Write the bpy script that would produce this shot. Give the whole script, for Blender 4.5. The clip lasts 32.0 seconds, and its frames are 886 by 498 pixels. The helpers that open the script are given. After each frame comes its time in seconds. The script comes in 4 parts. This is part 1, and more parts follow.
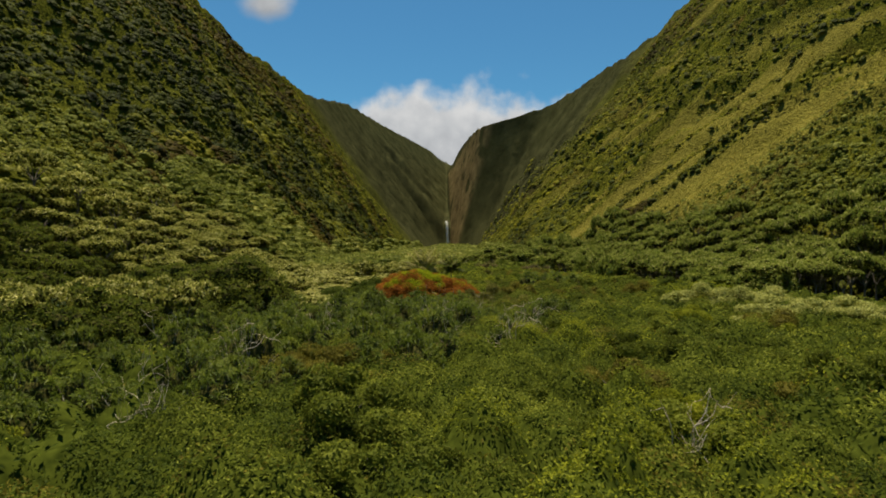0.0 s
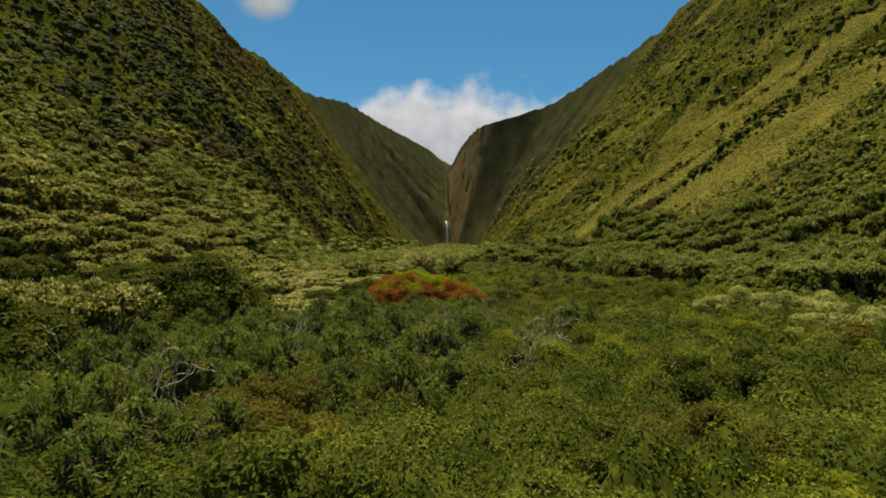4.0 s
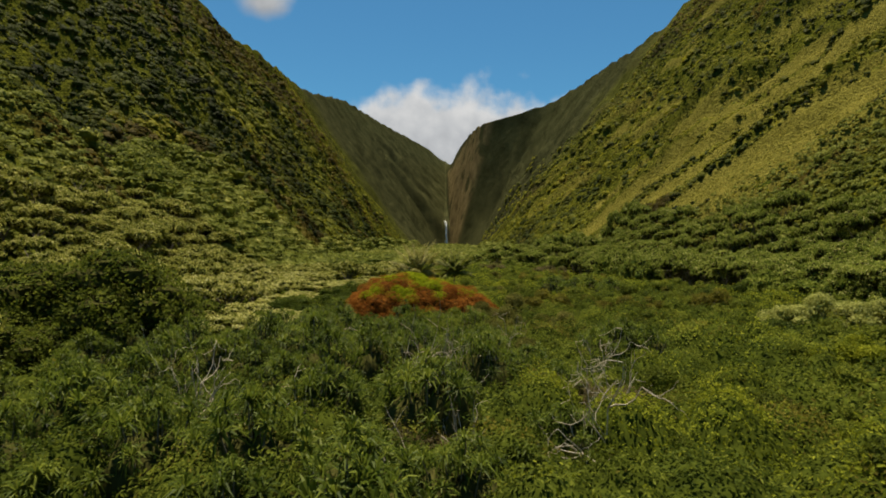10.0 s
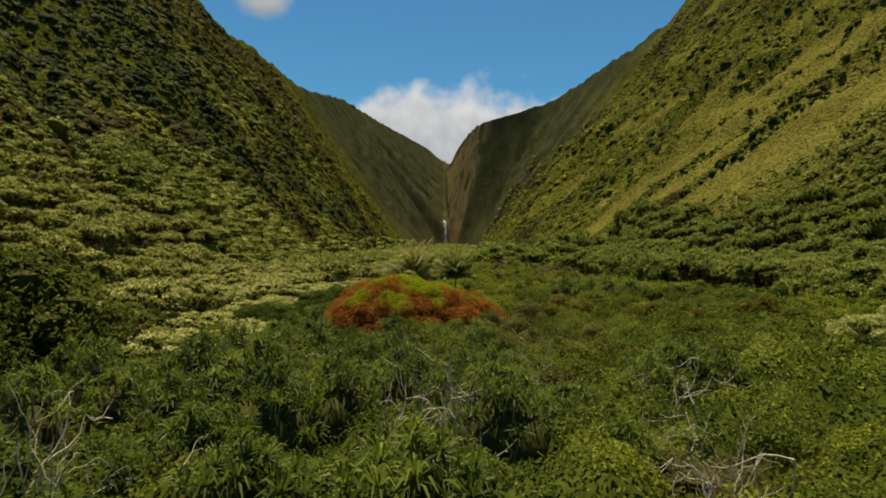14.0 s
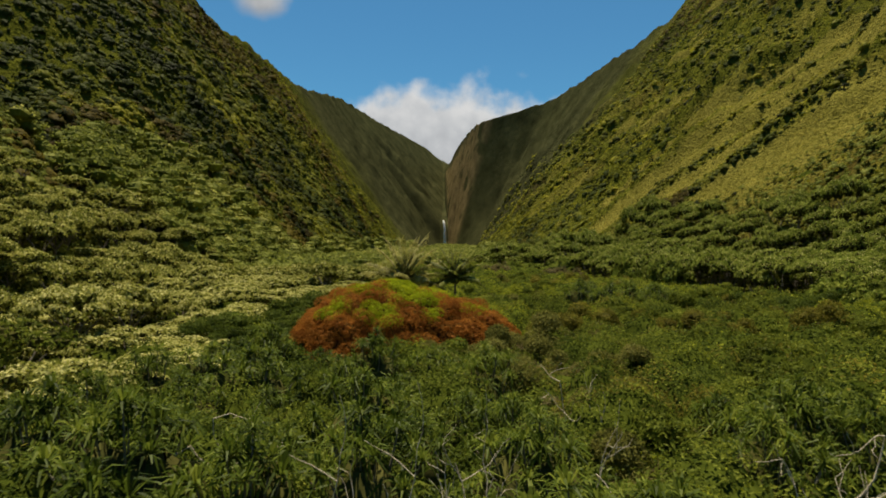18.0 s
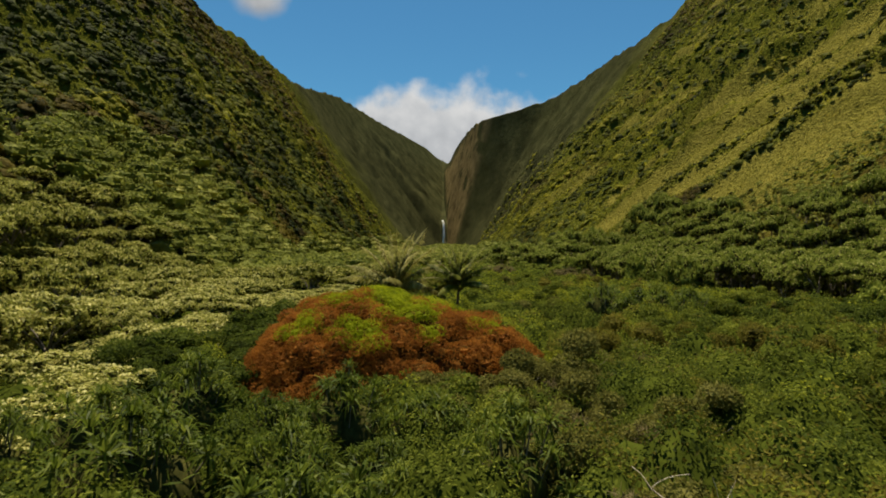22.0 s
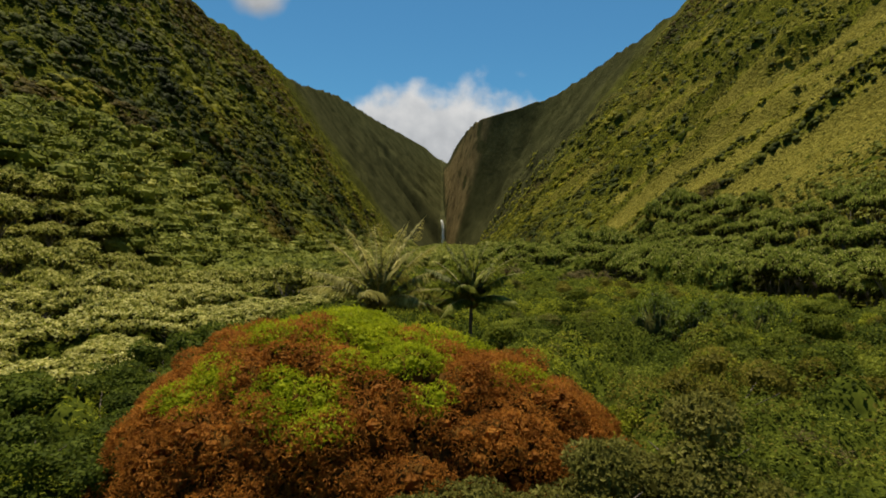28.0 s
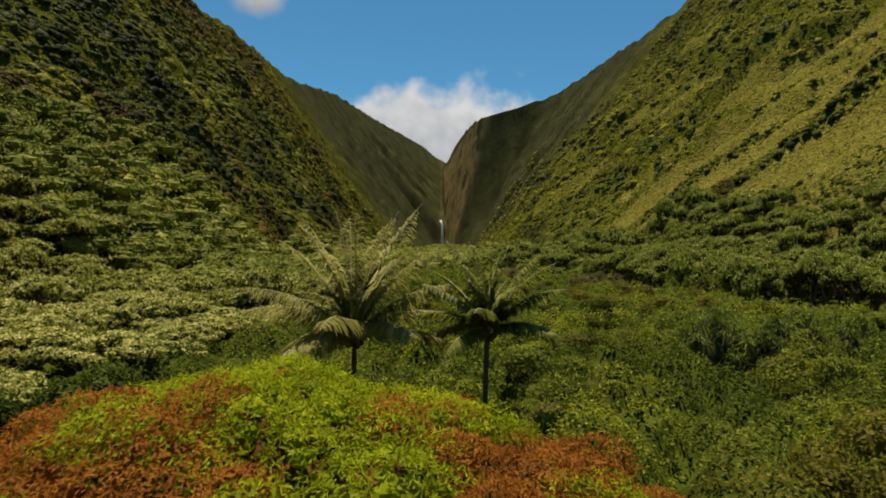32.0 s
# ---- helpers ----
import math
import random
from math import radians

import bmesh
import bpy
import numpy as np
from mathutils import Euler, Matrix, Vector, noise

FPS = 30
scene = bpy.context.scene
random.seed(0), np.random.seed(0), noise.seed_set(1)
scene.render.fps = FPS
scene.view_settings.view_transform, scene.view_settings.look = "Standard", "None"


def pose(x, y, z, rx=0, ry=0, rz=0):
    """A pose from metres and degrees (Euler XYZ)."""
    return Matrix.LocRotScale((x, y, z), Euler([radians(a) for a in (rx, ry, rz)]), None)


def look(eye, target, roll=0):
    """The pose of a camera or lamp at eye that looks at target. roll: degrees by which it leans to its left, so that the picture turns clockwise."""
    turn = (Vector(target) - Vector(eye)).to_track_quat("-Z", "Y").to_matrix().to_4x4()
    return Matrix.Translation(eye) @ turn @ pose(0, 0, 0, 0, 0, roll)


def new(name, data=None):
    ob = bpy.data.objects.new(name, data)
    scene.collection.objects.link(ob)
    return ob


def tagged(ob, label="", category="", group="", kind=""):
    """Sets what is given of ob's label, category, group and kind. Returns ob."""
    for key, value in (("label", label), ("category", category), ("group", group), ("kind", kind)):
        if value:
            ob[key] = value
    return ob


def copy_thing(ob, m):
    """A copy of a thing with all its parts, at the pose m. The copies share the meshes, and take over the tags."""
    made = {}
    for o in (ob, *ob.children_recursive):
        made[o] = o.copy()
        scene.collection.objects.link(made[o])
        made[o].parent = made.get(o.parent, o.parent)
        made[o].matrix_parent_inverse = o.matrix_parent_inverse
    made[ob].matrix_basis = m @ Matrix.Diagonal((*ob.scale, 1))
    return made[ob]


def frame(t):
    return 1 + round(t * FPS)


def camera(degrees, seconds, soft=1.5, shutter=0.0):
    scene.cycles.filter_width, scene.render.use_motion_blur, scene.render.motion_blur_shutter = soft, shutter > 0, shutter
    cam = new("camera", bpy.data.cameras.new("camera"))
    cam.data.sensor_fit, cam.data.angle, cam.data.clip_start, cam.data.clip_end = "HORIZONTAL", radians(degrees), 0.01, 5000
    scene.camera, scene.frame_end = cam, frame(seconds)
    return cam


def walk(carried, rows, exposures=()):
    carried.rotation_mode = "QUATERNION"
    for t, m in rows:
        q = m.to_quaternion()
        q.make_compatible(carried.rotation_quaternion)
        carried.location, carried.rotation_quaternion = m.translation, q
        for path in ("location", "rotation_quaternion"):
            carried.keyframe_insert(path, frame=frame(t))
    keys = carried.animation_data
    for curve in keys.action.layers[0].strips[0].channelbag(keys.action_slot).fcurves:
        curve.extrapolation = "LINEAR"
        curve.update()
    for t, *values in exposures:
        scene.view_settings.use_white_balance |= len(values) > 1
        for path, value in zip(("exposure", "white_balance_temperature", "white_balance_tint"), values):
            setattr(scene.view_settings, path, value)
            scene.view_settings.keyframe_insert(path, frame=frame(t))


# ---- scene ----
import collections

# Camera: a slow, level drone flight up a valley. The rows are shares of the flight's length.
cam = camera(74.0, 32.0, soft=1.8, shutter=0.5)
METRES, EYE = 80.0, 9.5
SIDE, TURN = 0.703, 0.703   # lateral shifts and turns for this lens
ROWS = [
    (0.0, 0.0, 0.0, 0.0, 0.0, 0.0, -0.0),
    (0.5, -0.0003, 0.0167, -0.0005, -0.0, 0.0, -0.02),
    (1.0, -0.0005, 0.0332, -0.001, -0.01, 0.01, -0.04),
    (1.5, -0.0008, 0.0499, -0.0015, -0.02, 0.01, -0.06),
    (2.0, -0.0011, 0.0664, -0.0022, -0.03, 0.02, -0.09),
    (2.5, -0.0013, 0.0829, -0.0027, -0.03, 0.02, -0.11),
    (3.0, -0.0016, 0.0994, -0.0032, -0.04, 0.02, -0.12),
    (3.5, -0.0019, 0.1158, -0.0038, -0.05, 0.02, -0.13),
    (5.5, -0.0026, 0.1789, -0.0054, -0.06, 0.03, -0.18),
    (6.0, -0.0027, 0.1955, -0.0061, -0.07, 0.04, -0.19),
    (6.5, -0.003, 0.2118, -0.0065, -0.09, 0.03, -0.22),
    (7.0, -0.003, 0.2281, -0.0071, -0.1, 0.03, -0.24),
    (7.5, -0.0032, 0.2444, -0.0078, -0.11, 0.03, -0.24),
    (8.0, -0.0033, 0.2606, -0.0083, -0.12, 0.04, -0.24),
    (8.5, -0.0035, 0.2768, -0.0088, -0.13, 0.04, -0.24),
    (9.0, -0.0037, 0.293, -0.0095, -0.15, 0.05, -0.23),
    (9.5, -0.0037, 0.3091, -0.0099, -0.15, 0.05, -0.24),
    (10.0, -0.0038, 0.3252, -0.0104, -0.17, 0.06, -0.24),
    (10.5, -0.0039, 0.3411, -0.0109, -0.18, 0.06, -0.25),
    (11.0, -0.0039, 0.3572, -0.0114, -0.2, 0.06, -0.24),
    (11.5, -0.004, 0.3733, -0.0119, -0.21, 0.07, -0.23),
    (12.0, -0.004, 0.3892, -0.0124, -0.23, 0.08, -0.24),
    (12.5, -0.004, 0.4052, -0.0128, -0.25, 0.07, -0.23),
    (13.0, -0.0039, 0.421, -0.0132, -0.26, 0.07, -0.22),
    (13.5, -0.0039, 0.4368, -0.0134, -0.28, 0.07, -0.23),
    (14.0, -0.0038, 0.4526, -0.0137, -0.3, 0.07, -0.22),
    (14.5, -0.0037, 0.4686, -0.0141, -0.32, 0.08, -0.22),
    (16.5, -0.0007, 0.5304, -0.0152, -0.36, 0.1, -0.2),
    (17.0, -0.0005, 0.5466, -0.0153, -0.38, 0.1, -0.19),
    (17.5, -0.0003, 0.5626, -0.0154, -0.4, 0.11, -0.18),
    (18.0, -0.0002, 0.5786, -0.0156, -0.41, 0.12, -0.16),
    (18.5, -0.0001, 0.5944, -0.0157, -0.43, 0.11, -0.15),
    (19.0, -0.0001, 0.6101, -0.0158, -0.44, 0.12, -0.14),
    (19.5, -0.0001, 0.6258, -0.0159, -0.46, 0.12, -0.14),
    (20.0, -0.0001, 0.6413, -0.0161, -0.47, 0.12, -0.14),
    (20.5, -0.0003, 0.6568, -0.0162, -0.49, 0.12, -0.14),
    (21.0, -0.0003, 0.672, -0.0163, -0.49, 0.12, -0.14),
    (21.5, -0.0005, 0.6871, -0.0165, -0.51, 0.13, -0.15),
    (22.0, -0.0008, 0.7023, -0.0166, -0.52, 0.13, -0.15),
    (22.5, -0.0011, 0.7175, -0.0168, -0.54, 0.13, -0.16),
    (23.0, -0.0014, 0.7325, -0.017, -0.55, 0.14, -0.16),
    (23.5, -0.0017, 0.7475, -0.0171, -0.56, 0.15, -0.16),
    (24.0, -0.0021, 0.7622, -0.0172, -0.58, 0.15, -0.16),
    (24.5, -0.0025, 0.7769, -0.0173, -0.59, 0.15, -0.15),
    (25.0, -0.0029, 0.7914, -0.0173, -0.6, 0.15, -0.14),
    (25.5, -0.0034, 0.8059, -0.0173, -0.61, 0.15, -0.14),
    (27.5, -0.0053, 0.8634, -0.0176, -0.67, 0.15, -0.16),
    (28.0, -0.0058, 0.8788, -0.0178, -0.68, 0.15, -0.18),
    (28.5, -0.0061, 0.8937, -0.0178, -0.69, 0.15, -0.2),
    (29.0, -0.0063, 0.9086, -0.0178, -0.71, 0.14, -0.22),
    (29.5, -0.0065, 0.9237, -0.0176, -0.72, 0.15, -0.23),
    (30.0, -0.0067, 0.9387, -0.0173, -0.74, 0.15, -0.24),
    (30.5, -0.0068, 0.954, -0.0168, -0.76, 0.16, -0.23),
    (31.0, -0.007, 0.9691, -0.0161, -0.77, 0.16, -0.22),
    (31.5, -0.007, 0.9843, -0.0154, -0.78, 0.17, -0.22),
    (32.0, -0.007, 0.9995, -0.0146, -0.8, 0.17, -0.24),
]
walk(cam, [(t, pose(METRES * SIDE * x, METRES * y, EYE + METRES * SIDE * z, 90 + TURN * pitch, roll, TURN * yaw)) for t, x, y, z, yaw, pitch, roll in ROWS],
     exposures=[(0.0, 0.66), (32.0, 0.66)])

# ---- world and sun ----
SUN = Vector((-0.07, 0.22, 0.97)).normalized()
world = bpy.data.worlds.new("sky")
scene.world = world
world.use_nodes = True
wn = world.node_tree.nodes
sky = wn.new("ShaderNodeTexSky")
sky.sky_type = "NISHITA"
sky.sun_disc = False
sky.sun_elevation = math.asin(SUN.z)
sky.sun_rotation = math.atan2(SUN.x, SUN.y)
sky.altitude = 50
sky.air_density, sky.dust_density, sky.ozone_density = 1.0, 0.3, 1.2
wn["Background"].inputs["Strength"].default_value = 0.066
tint = wn.new("ShaderNodeMix")
tint.data_type, tint.blend_type = "RGBA", "MULTIPLY"
tint.inputs[0].default_value = 1.0
tint.inputs[7].default_value = (0.38, 0.80, 0.92, 1)
world.node_tree.links.new(sky.outputs[0], tint.inputs[6])
world.node_tree.links.new(tint.outputs[2], wn["Background"].inputs[0])
sun_data = bpy.data.lights.new("sun", "SUN")
sun_data.energy = 5.0
sun_data.angle = radians(0.6)
sun_data.color = (1.0, 0.88, 0.68)
sun = new("sun", sun_data)
sun.matrix_world = look((0, 0, 400), Vector((0, 0, 400)) - SUN)


# ---- numeric noise ----
def lattice(ix, iy, seed):
    n = (ix.astype(np.int64) * 374761393 + iy.astype(np.int64) * 668265263 + seed * 982451653) & 0x7FFFFFFF
    n = ((n ^ (n >> 13)) * 1274126177) & 0x7FFFFFFF
    n = (n ^ (n >> 16)) & 0xFFFF
    return n / 65535.0


def vnoise(x, y, seed=0):
    x, y = np.asarray(x, float), np.asarray(y, float)
    ix, iy = np.floor(x), np.floor(y)
    fx, fy = x - ix, y - iy
    fx, fy = fx * fx * (3 - 2 * fx), fy * fy * (3 - 2 * fy)
    a, b = lattice(ix, iy, seed), lattice(ix + 1, iy, seed)
    c, d = lattice(ix, iy + 1, seed), lattice(ix + 1, iy + 1, seed)
    return (a * (1 - fx) + b * fx) * (1 - fy) + (c * (1 - fx) + d * fx) * fy


def fbm(x, y, octaves=4, seed=0):
    total, amp, norm = 0.0, 1.0, 0.0
    for k in range(octaves):
        total = total + amp * (vnoise(x * 2 ** k + 17.3 * k, y * 2 ** k - 9.1 * k, seed + k) - 0.5)
        norm += amp
        amp *= 0.5
    return total / norm * 2


def mounds(x, y, cell, seed):
    """Rounded mounds round scattered centres: their height from 0 to 1, and a number that tells one from another."""
    x, y = np.asarray(x, float) / cell, np.asarray(y, float) / cell
    ix, iy = np.floor(x), np.floor(y)
    best, tone = np.full(x.shape, 9.0), np.zeros(x.shape)
    for dx in (-1, 0, 1):
        for dy in (-1, 0, 1):
            jx, jy = ix + dx, iy + dy
            px, py = jx + 0.1 + 0.8 * lattice(jx, jy, seed), jy + 0.1 + 0.8 * lattice(jx, jy, seed + 5)
            size = 0.7 + 0.6 * lattice(jx, jy, seed + 9)
            d = np.hypot(x - px, y - py) / size
            near = d < best
            best, tone = np.where(near, d, best), np.where(near, lattice(jx, jy, seed + 13), tone)
    return np.clip(1 - (best * 1.3) ** 1.8, 0, 1), tone


def ramp(a, b, v):
    t = np.clip((v - a) / (b - a), 0, 1)
    return t * t * (3 - 2 * t)


# ---- the valley: feet and ridges of its two walls, along y ----
Y_FOOT = [-900, -200, 0, 100, 209, 300, 500, 650, 800, 900, 1050, 1100, 1150, 1290, 1500, 1900, 2100, 2400]
X_LEFT = [-260, -80, -48, -37, -46, -50, -46, -36, -25, -19, -11, -9, -6, 1, 9, 10.2, 11, 11]
X_RIGHT = [280, 150, 104, 84, 65, 57, 40, 40, 50, 56, 54, 38, 22, 18, 11, 12, 12.6, 12.6]
Y_RL = [-900, 0, 150, 221, 295, 380, 430, 480, 540, 650, 800, 1300, 1500, 1700, 1900, 2100, 2400]
X_RL = [-520, -340, -300, -250, -202, -186, -176, -162, -148, -163, -180, -206, -150, -96, -40, 2, 2]
Z_RL = [120, 205, 206, 204, 200, 191, 181, 169, 166, 187, 214, 325, 321, 325, 326, 316, 324]
Y_RR = [-900, 0, 300, 500, 620, 700, 780, 900, 1050, 1090, 1120, 1150, 1300, 1500, 1700, 1900, 2100, 2400]
X_RR = [560, 430, 390, 350, 312, 287, 267, 239, 208, 153, 114, 74, 61, 53, 42, 33, 26, 26]
Z_RR = [140, 330, 345, 330, 312, 296, 280, 276, 274, 258, 252, 247, 257, 276, 284, 285, 300, 318]
Y_FL = [-900, -300, 0, 120, 300, 900, 1285, 1305, 1330, 1700, 2000, 2150, 2400]
Z_FL = [-4, -2, 0, 0, 1.0, 6, 12, 62, 70, 190, 302, 328, 332]


def along(y, ys, vs):
    """A line of the plan at y, with its corners rounded off."""
    y = np.asarray(y, float)
    reach = np.clip(np.abs(y) * 0.03, 4, 26)
    return sum(np.interp(y + k * reach, ys, vs) for k in (-1.0, -0.5, 0.0, 0.5, 1.0)) / 5


def wall_share(x, y):
    """0 at a wall's foot, 1 on its ridge; the side is -1 on the left and 1 on the right."""
    lf, rf = along(y, Y_FOOT, X_LEFT), along(y, Y_FOOT, X_RIGHT)
    lr, rr = along(y, Y_RL, X_RL), along(y, Y_RR, X_RR)
    sl, sr = (lf - x) / (lf - lr), (x - rf) / (rr - rf)
    return np.where(sl > sr, sl, sr), np.where(sl > sr, -1, 1)


def wood_edge(y):
    """The front of the right-hand woods."""
    return np.interp(y, [100, 130, 145, 173, 186, 217, 234, 250, 256], [62, 58, 57, 55, 46, 46, 42, 8, -10])


def grass_share(x, y):
    """Where dry grass runs down the sunny wall: a broad slope, thin tongues between the bushes, and tufts along the foot."""
    wob = 14 * fbm(x / 40, y / 40, 3, 171) + 5 * fbm(x / 9, y / 9, 2, 173)
    q = y + 0.74 * x + wob
    broad = ramp(276, 300, q) * ramp(432, 412, q) * ramp(80, 92, x + 0.4 * wob)
    thin = np.exp(-((y - 0.64 * x - 400 + wob) / 13) ** 2) * ramp(72, 92, x) * ramp(700, 640, y)
    tongue = 0.85 * np.exp(-((q - 508 - 0.15 * x) / 11) ** 2) * ramp(80, 95, x) * ramp(190, 150, x)
    lower = 0.85 * np.exp(-((y - 318 + 0.6 * wob) / 22) ** 2) * ramp(64, 72, x) * ramp(100, 84, x)
    streak = fbm((y + 0.74 * x) / 9, x / 90, 3, 191)
    return np.clip(np.maximum.reduce([broad, thin, tongue, lower]) * (1.0 - 0.95 * ramp(-0.04, 0.24, streak)) + 0.45 * ramp(0.16, 0.36, -streak) * (x > 70), 0, 1)


def ravines(x, y):
    """Two gullies of the shaded wall: where they cut in, from 0 to 1."""
    first = np.exp(-((y - 157 - 1.0 * np.clip(-x - 70, 0, 90)) / 6) ** 2) * ramp(-56, -62, x) * ramp(-150, -120, x)
    second = np.exp(-((y - 296 + 2.4 * (-x - 86)) / 14) ** 2) * ramp(-78, -84, x) * ramp(-112, -102, x)
    return np.maximum(first, second)


def height(x, y):
    x, y = np.atleast_1d(np.asarray(x, float)), np.atleast_1d(np.asarray(y, float))
    s, side = wall_share(x, y)
    floor = np.interp(y, Y_FL, Z_FL) + 0.5 * fbm(x / 30, y / 30, 3, 3) * ramp(-0.3, 0.2, s) + 0.25 * fbm(x / 12, y / 12, 2, 4)
    floor = floor - 3.0 * np.exp(-((x - wood_edge(y) - 1) / 8.0) ** 2) * ramp(138, 150, y) * ramp(242, 228, y)
    top = np.where(side < 0, along(y, Y_RL, Z_RL), along(y, Y_RR, Z_RR))
    c = np.clip(s, 0, 1)
    rise = np.where(side < 0, 0.86 * c + 0.14 * c * c, 0.9 * c + 0.1 * c * c)
    z = floor + (top - floor) * rise
    # gullies and spurs that run down the walls
    warp = 26 * fbm(x / 90, y / 90, 3, 11) + 0.35 * np.abs(x) * np.where(side < 0, 1, 0.6)
    g1 = np.abs(fbm((y + warp) / 75, x / 420, 3, 21))
    g2 = np.abs(fbm((y + warp) / 26, x / 150, 2, 31))
    body = ramp(0.02, 0.3, c) * (1 - 0.8 * ramp(0.55, 0.95, c)) * (1 - ramp(0.55, 1.0, c) * ramp(1250, 1500, y)) * (1 - ramp(1480, 1760, y))
    scale = np.clip(top / 200, 0.5, 1.4)
    z = z + body * scale * (30 * (g1 - 0.22) + 12 * (g2 - 0.2) + 5 * fbm(x / 18, y / 18, 3, 41))
    z = z - 6 * ravines(x, y)
    rills = np.abs(fbm((y + 0.74 * x) / 12, x / 130, 3, 181)) - 0.2
    z = z + 11 * rills * np.where(side > 0, ramp(0.05, 0.2, c) * ramp(800, 500, y), 0)
    # the closed cover of bushes swells in rounded mounds
    on = s > 0.01
    if on.any():
        xo, yo = x[on], y[on]
        wx, wy = xo * 1.6 + 3 * fbm(xo / 9, yo / 9, 2, 405), yo + 3 * fbm(xo / 9, yo / 9, 2, 407)
        m1, t1 = mounds(wx, wy, 6.5, 400)
        m2, t2 = mounds(wx, wy, 17, 410)
        swell = np.zeros_like(z)
        smooth = 1 - 0.85 * grass_share(xo, yo) * (xo > 0)
        swell[on] = ramp(2000, 1500, yo) * (1.7 * m1 * (0.5 + t1) * ramp(1200, 300, yo) + 2.4 * m2 * (0.3 + t2)) * smooth
        z = z + swell * ramp(0.01, 0.12, s)
    # past the ridges the land lies on as a plateau
    z = z - np.clip(s - 1, 0, 6) * 12 * (np.abs(x) > 20) + 3.0 * fbm(x / 14, y / 14, 2, 47) * ramp(0.7, 1, s) * ramp(1900, 1500, y)
    return z


# ---- materials ----
def material(name):
    m = bpy.data.materials.new(name)
    m.use_nodes = True
    return m, m.node_tree.nodes, m.node_tree.links, m.node_tree.nodes["Principled BSDF"]


def ramp_node(nodes, stops):
    r = nodes.new("ShaderNodeValToRGB")
    e = r.color_ramp.elements
    while len(e) < len(stops):
        e.new(0.5)
    for k, (p, c) in enumerate(stops):
        e[k].position, e[k].color = p, (*c, 1)
    return r


GAIN = 1.15   # how light all foliage is


def leaf_material(name, dark, mid, light, scale=0.35, shine=0.06, through_light=0.48, rough=0.65, vary=0.55, drawn=1.0, bump=0.0):
    """Leaves: colour varies leaf by leaf and, more broadly, from clump to clump."""
    m, n, l, b = material(name)
    geo = n.new("ShaderNodeNewGeometry")
    tex = n.new("ShaderNodeTexNoise")
    tex.inputs["Scale"].default_value = scale
    tex.inputs["Detail"].default_value = 3
    mp = n.new("ShaderNodeMapping")
    mp.inputs["Scale"].default_value = (drawn, 1, drawn)
    l.new(geo.outputs["Position"], mp.inputs[0])
    l.new(mp.outputs[0], tex.inputs["Vector"])
    mix = n.new("ShaderNodeMath")
    mix.operation = "MULTIPLY_ADD"
    l.new(geo.outputs["Random Per Island"], mix.inputs[0])
    mix.inputs[1].default_value = vary
    sub = n.new("ShaderNodeMath")
    sub.operation = "MULTIPLY_ADD"
    l.new(tex.outputs["Fac"], sub.inputs[0])
    sub.inputs[1].default_value, sub.inputs[2].default_value = 1.9 - vary if vary > 0.4 else 2.8, -0.45 if vary > 0.4 else -1.02
    l.new(sub.outputs[0], mix.inputs[2])
    r = ramp_node(n, [(p, tuple(GAIN * v for v in c)) for p, c in ((0.1, dark), (0.5, mid), (0.95, light))])
    l.new(mix.outputs[0], r.inputs[0])
    l.new(r.outputs[0], b.inputs["Base Color"])
    b.inputs["Roughness"].default_value = rough
    b.inputs["Specular IOR Level"].default_value = shine
    if bump:
        grain = n.new("ShaderNodeTexNoise")
        grain.inputs["Scale"].default_value, grain.inputs["Detail"].default_value = 1.1, 4
        l.new(geo.outputs["Position"], grain.inputs["Vector"])
        bp = n.new("ShaderNodeBump")
        bp.inputs["Strength"].default_value, bp.inputs["Distance"].default_value = 1.0, bump
        l.new(grain.outputs["Fac"], bp.inputs["Height"])
        l.new(bp.outputs[0], b.inputs["Normal"])
    tr = n.new("ShaderNodeBsdfTranslucent")
    l.new(r.outputs[0], tr.inputs[0])
    ms = n.new("ShaderNodeMixShader")
    ms.inputs[0].default_value = through_light
    l.new(b.outputs[0], ms.inputs[1])
    l.new(tr.outputs[0], ms.inputs[2])
    l.new(ms.outputs[0], n["Material Output"].inputs[0])
    return m


def plain_material(name, dark, light, scale=4.0, rough=0.85, bump=0.3, stretch=(1, 1, 1), metal=0.0):
    m, n, l, b = material(name)
    pos = n.new("ShaderNodeTexCoord")
    mp = n.new("ShaderNodeMapping")
    mp.inputs["Scale"].default_value = stretch
    l.new(pos.outputs["Object"], mp.inputs[0])
    tex = n.new("ShaderNodeTexNoise")
    tex.inputs["Scale"].default_value, tex.inputs["Detail"].default_value = scale, 6
    l.new(mp.outputs[0], tex.inputs["Vector"])
    r = ramp_node(n, [(0.3, dark), (0.7, light)])
    l.new(tex.outputs["Fac"], r.inputs[0])
    l.new(r.outputs[0], b.inputs["Base Color"])
    b.inputs["Roughness"].default_value = rough
    b.inputs["Metallic"].default_value = metal
    bp = n.new("ShaderNodeBump")
    bp.inputs["Strength"].default_value = bump
    bp.inputs["Distance"].default_value = 0.05
    l.new(tex.outputs["Fac"], bp.inputs["Height"])
    l.new(bp.outputs[0], b.inputs["Normal"])
    return m


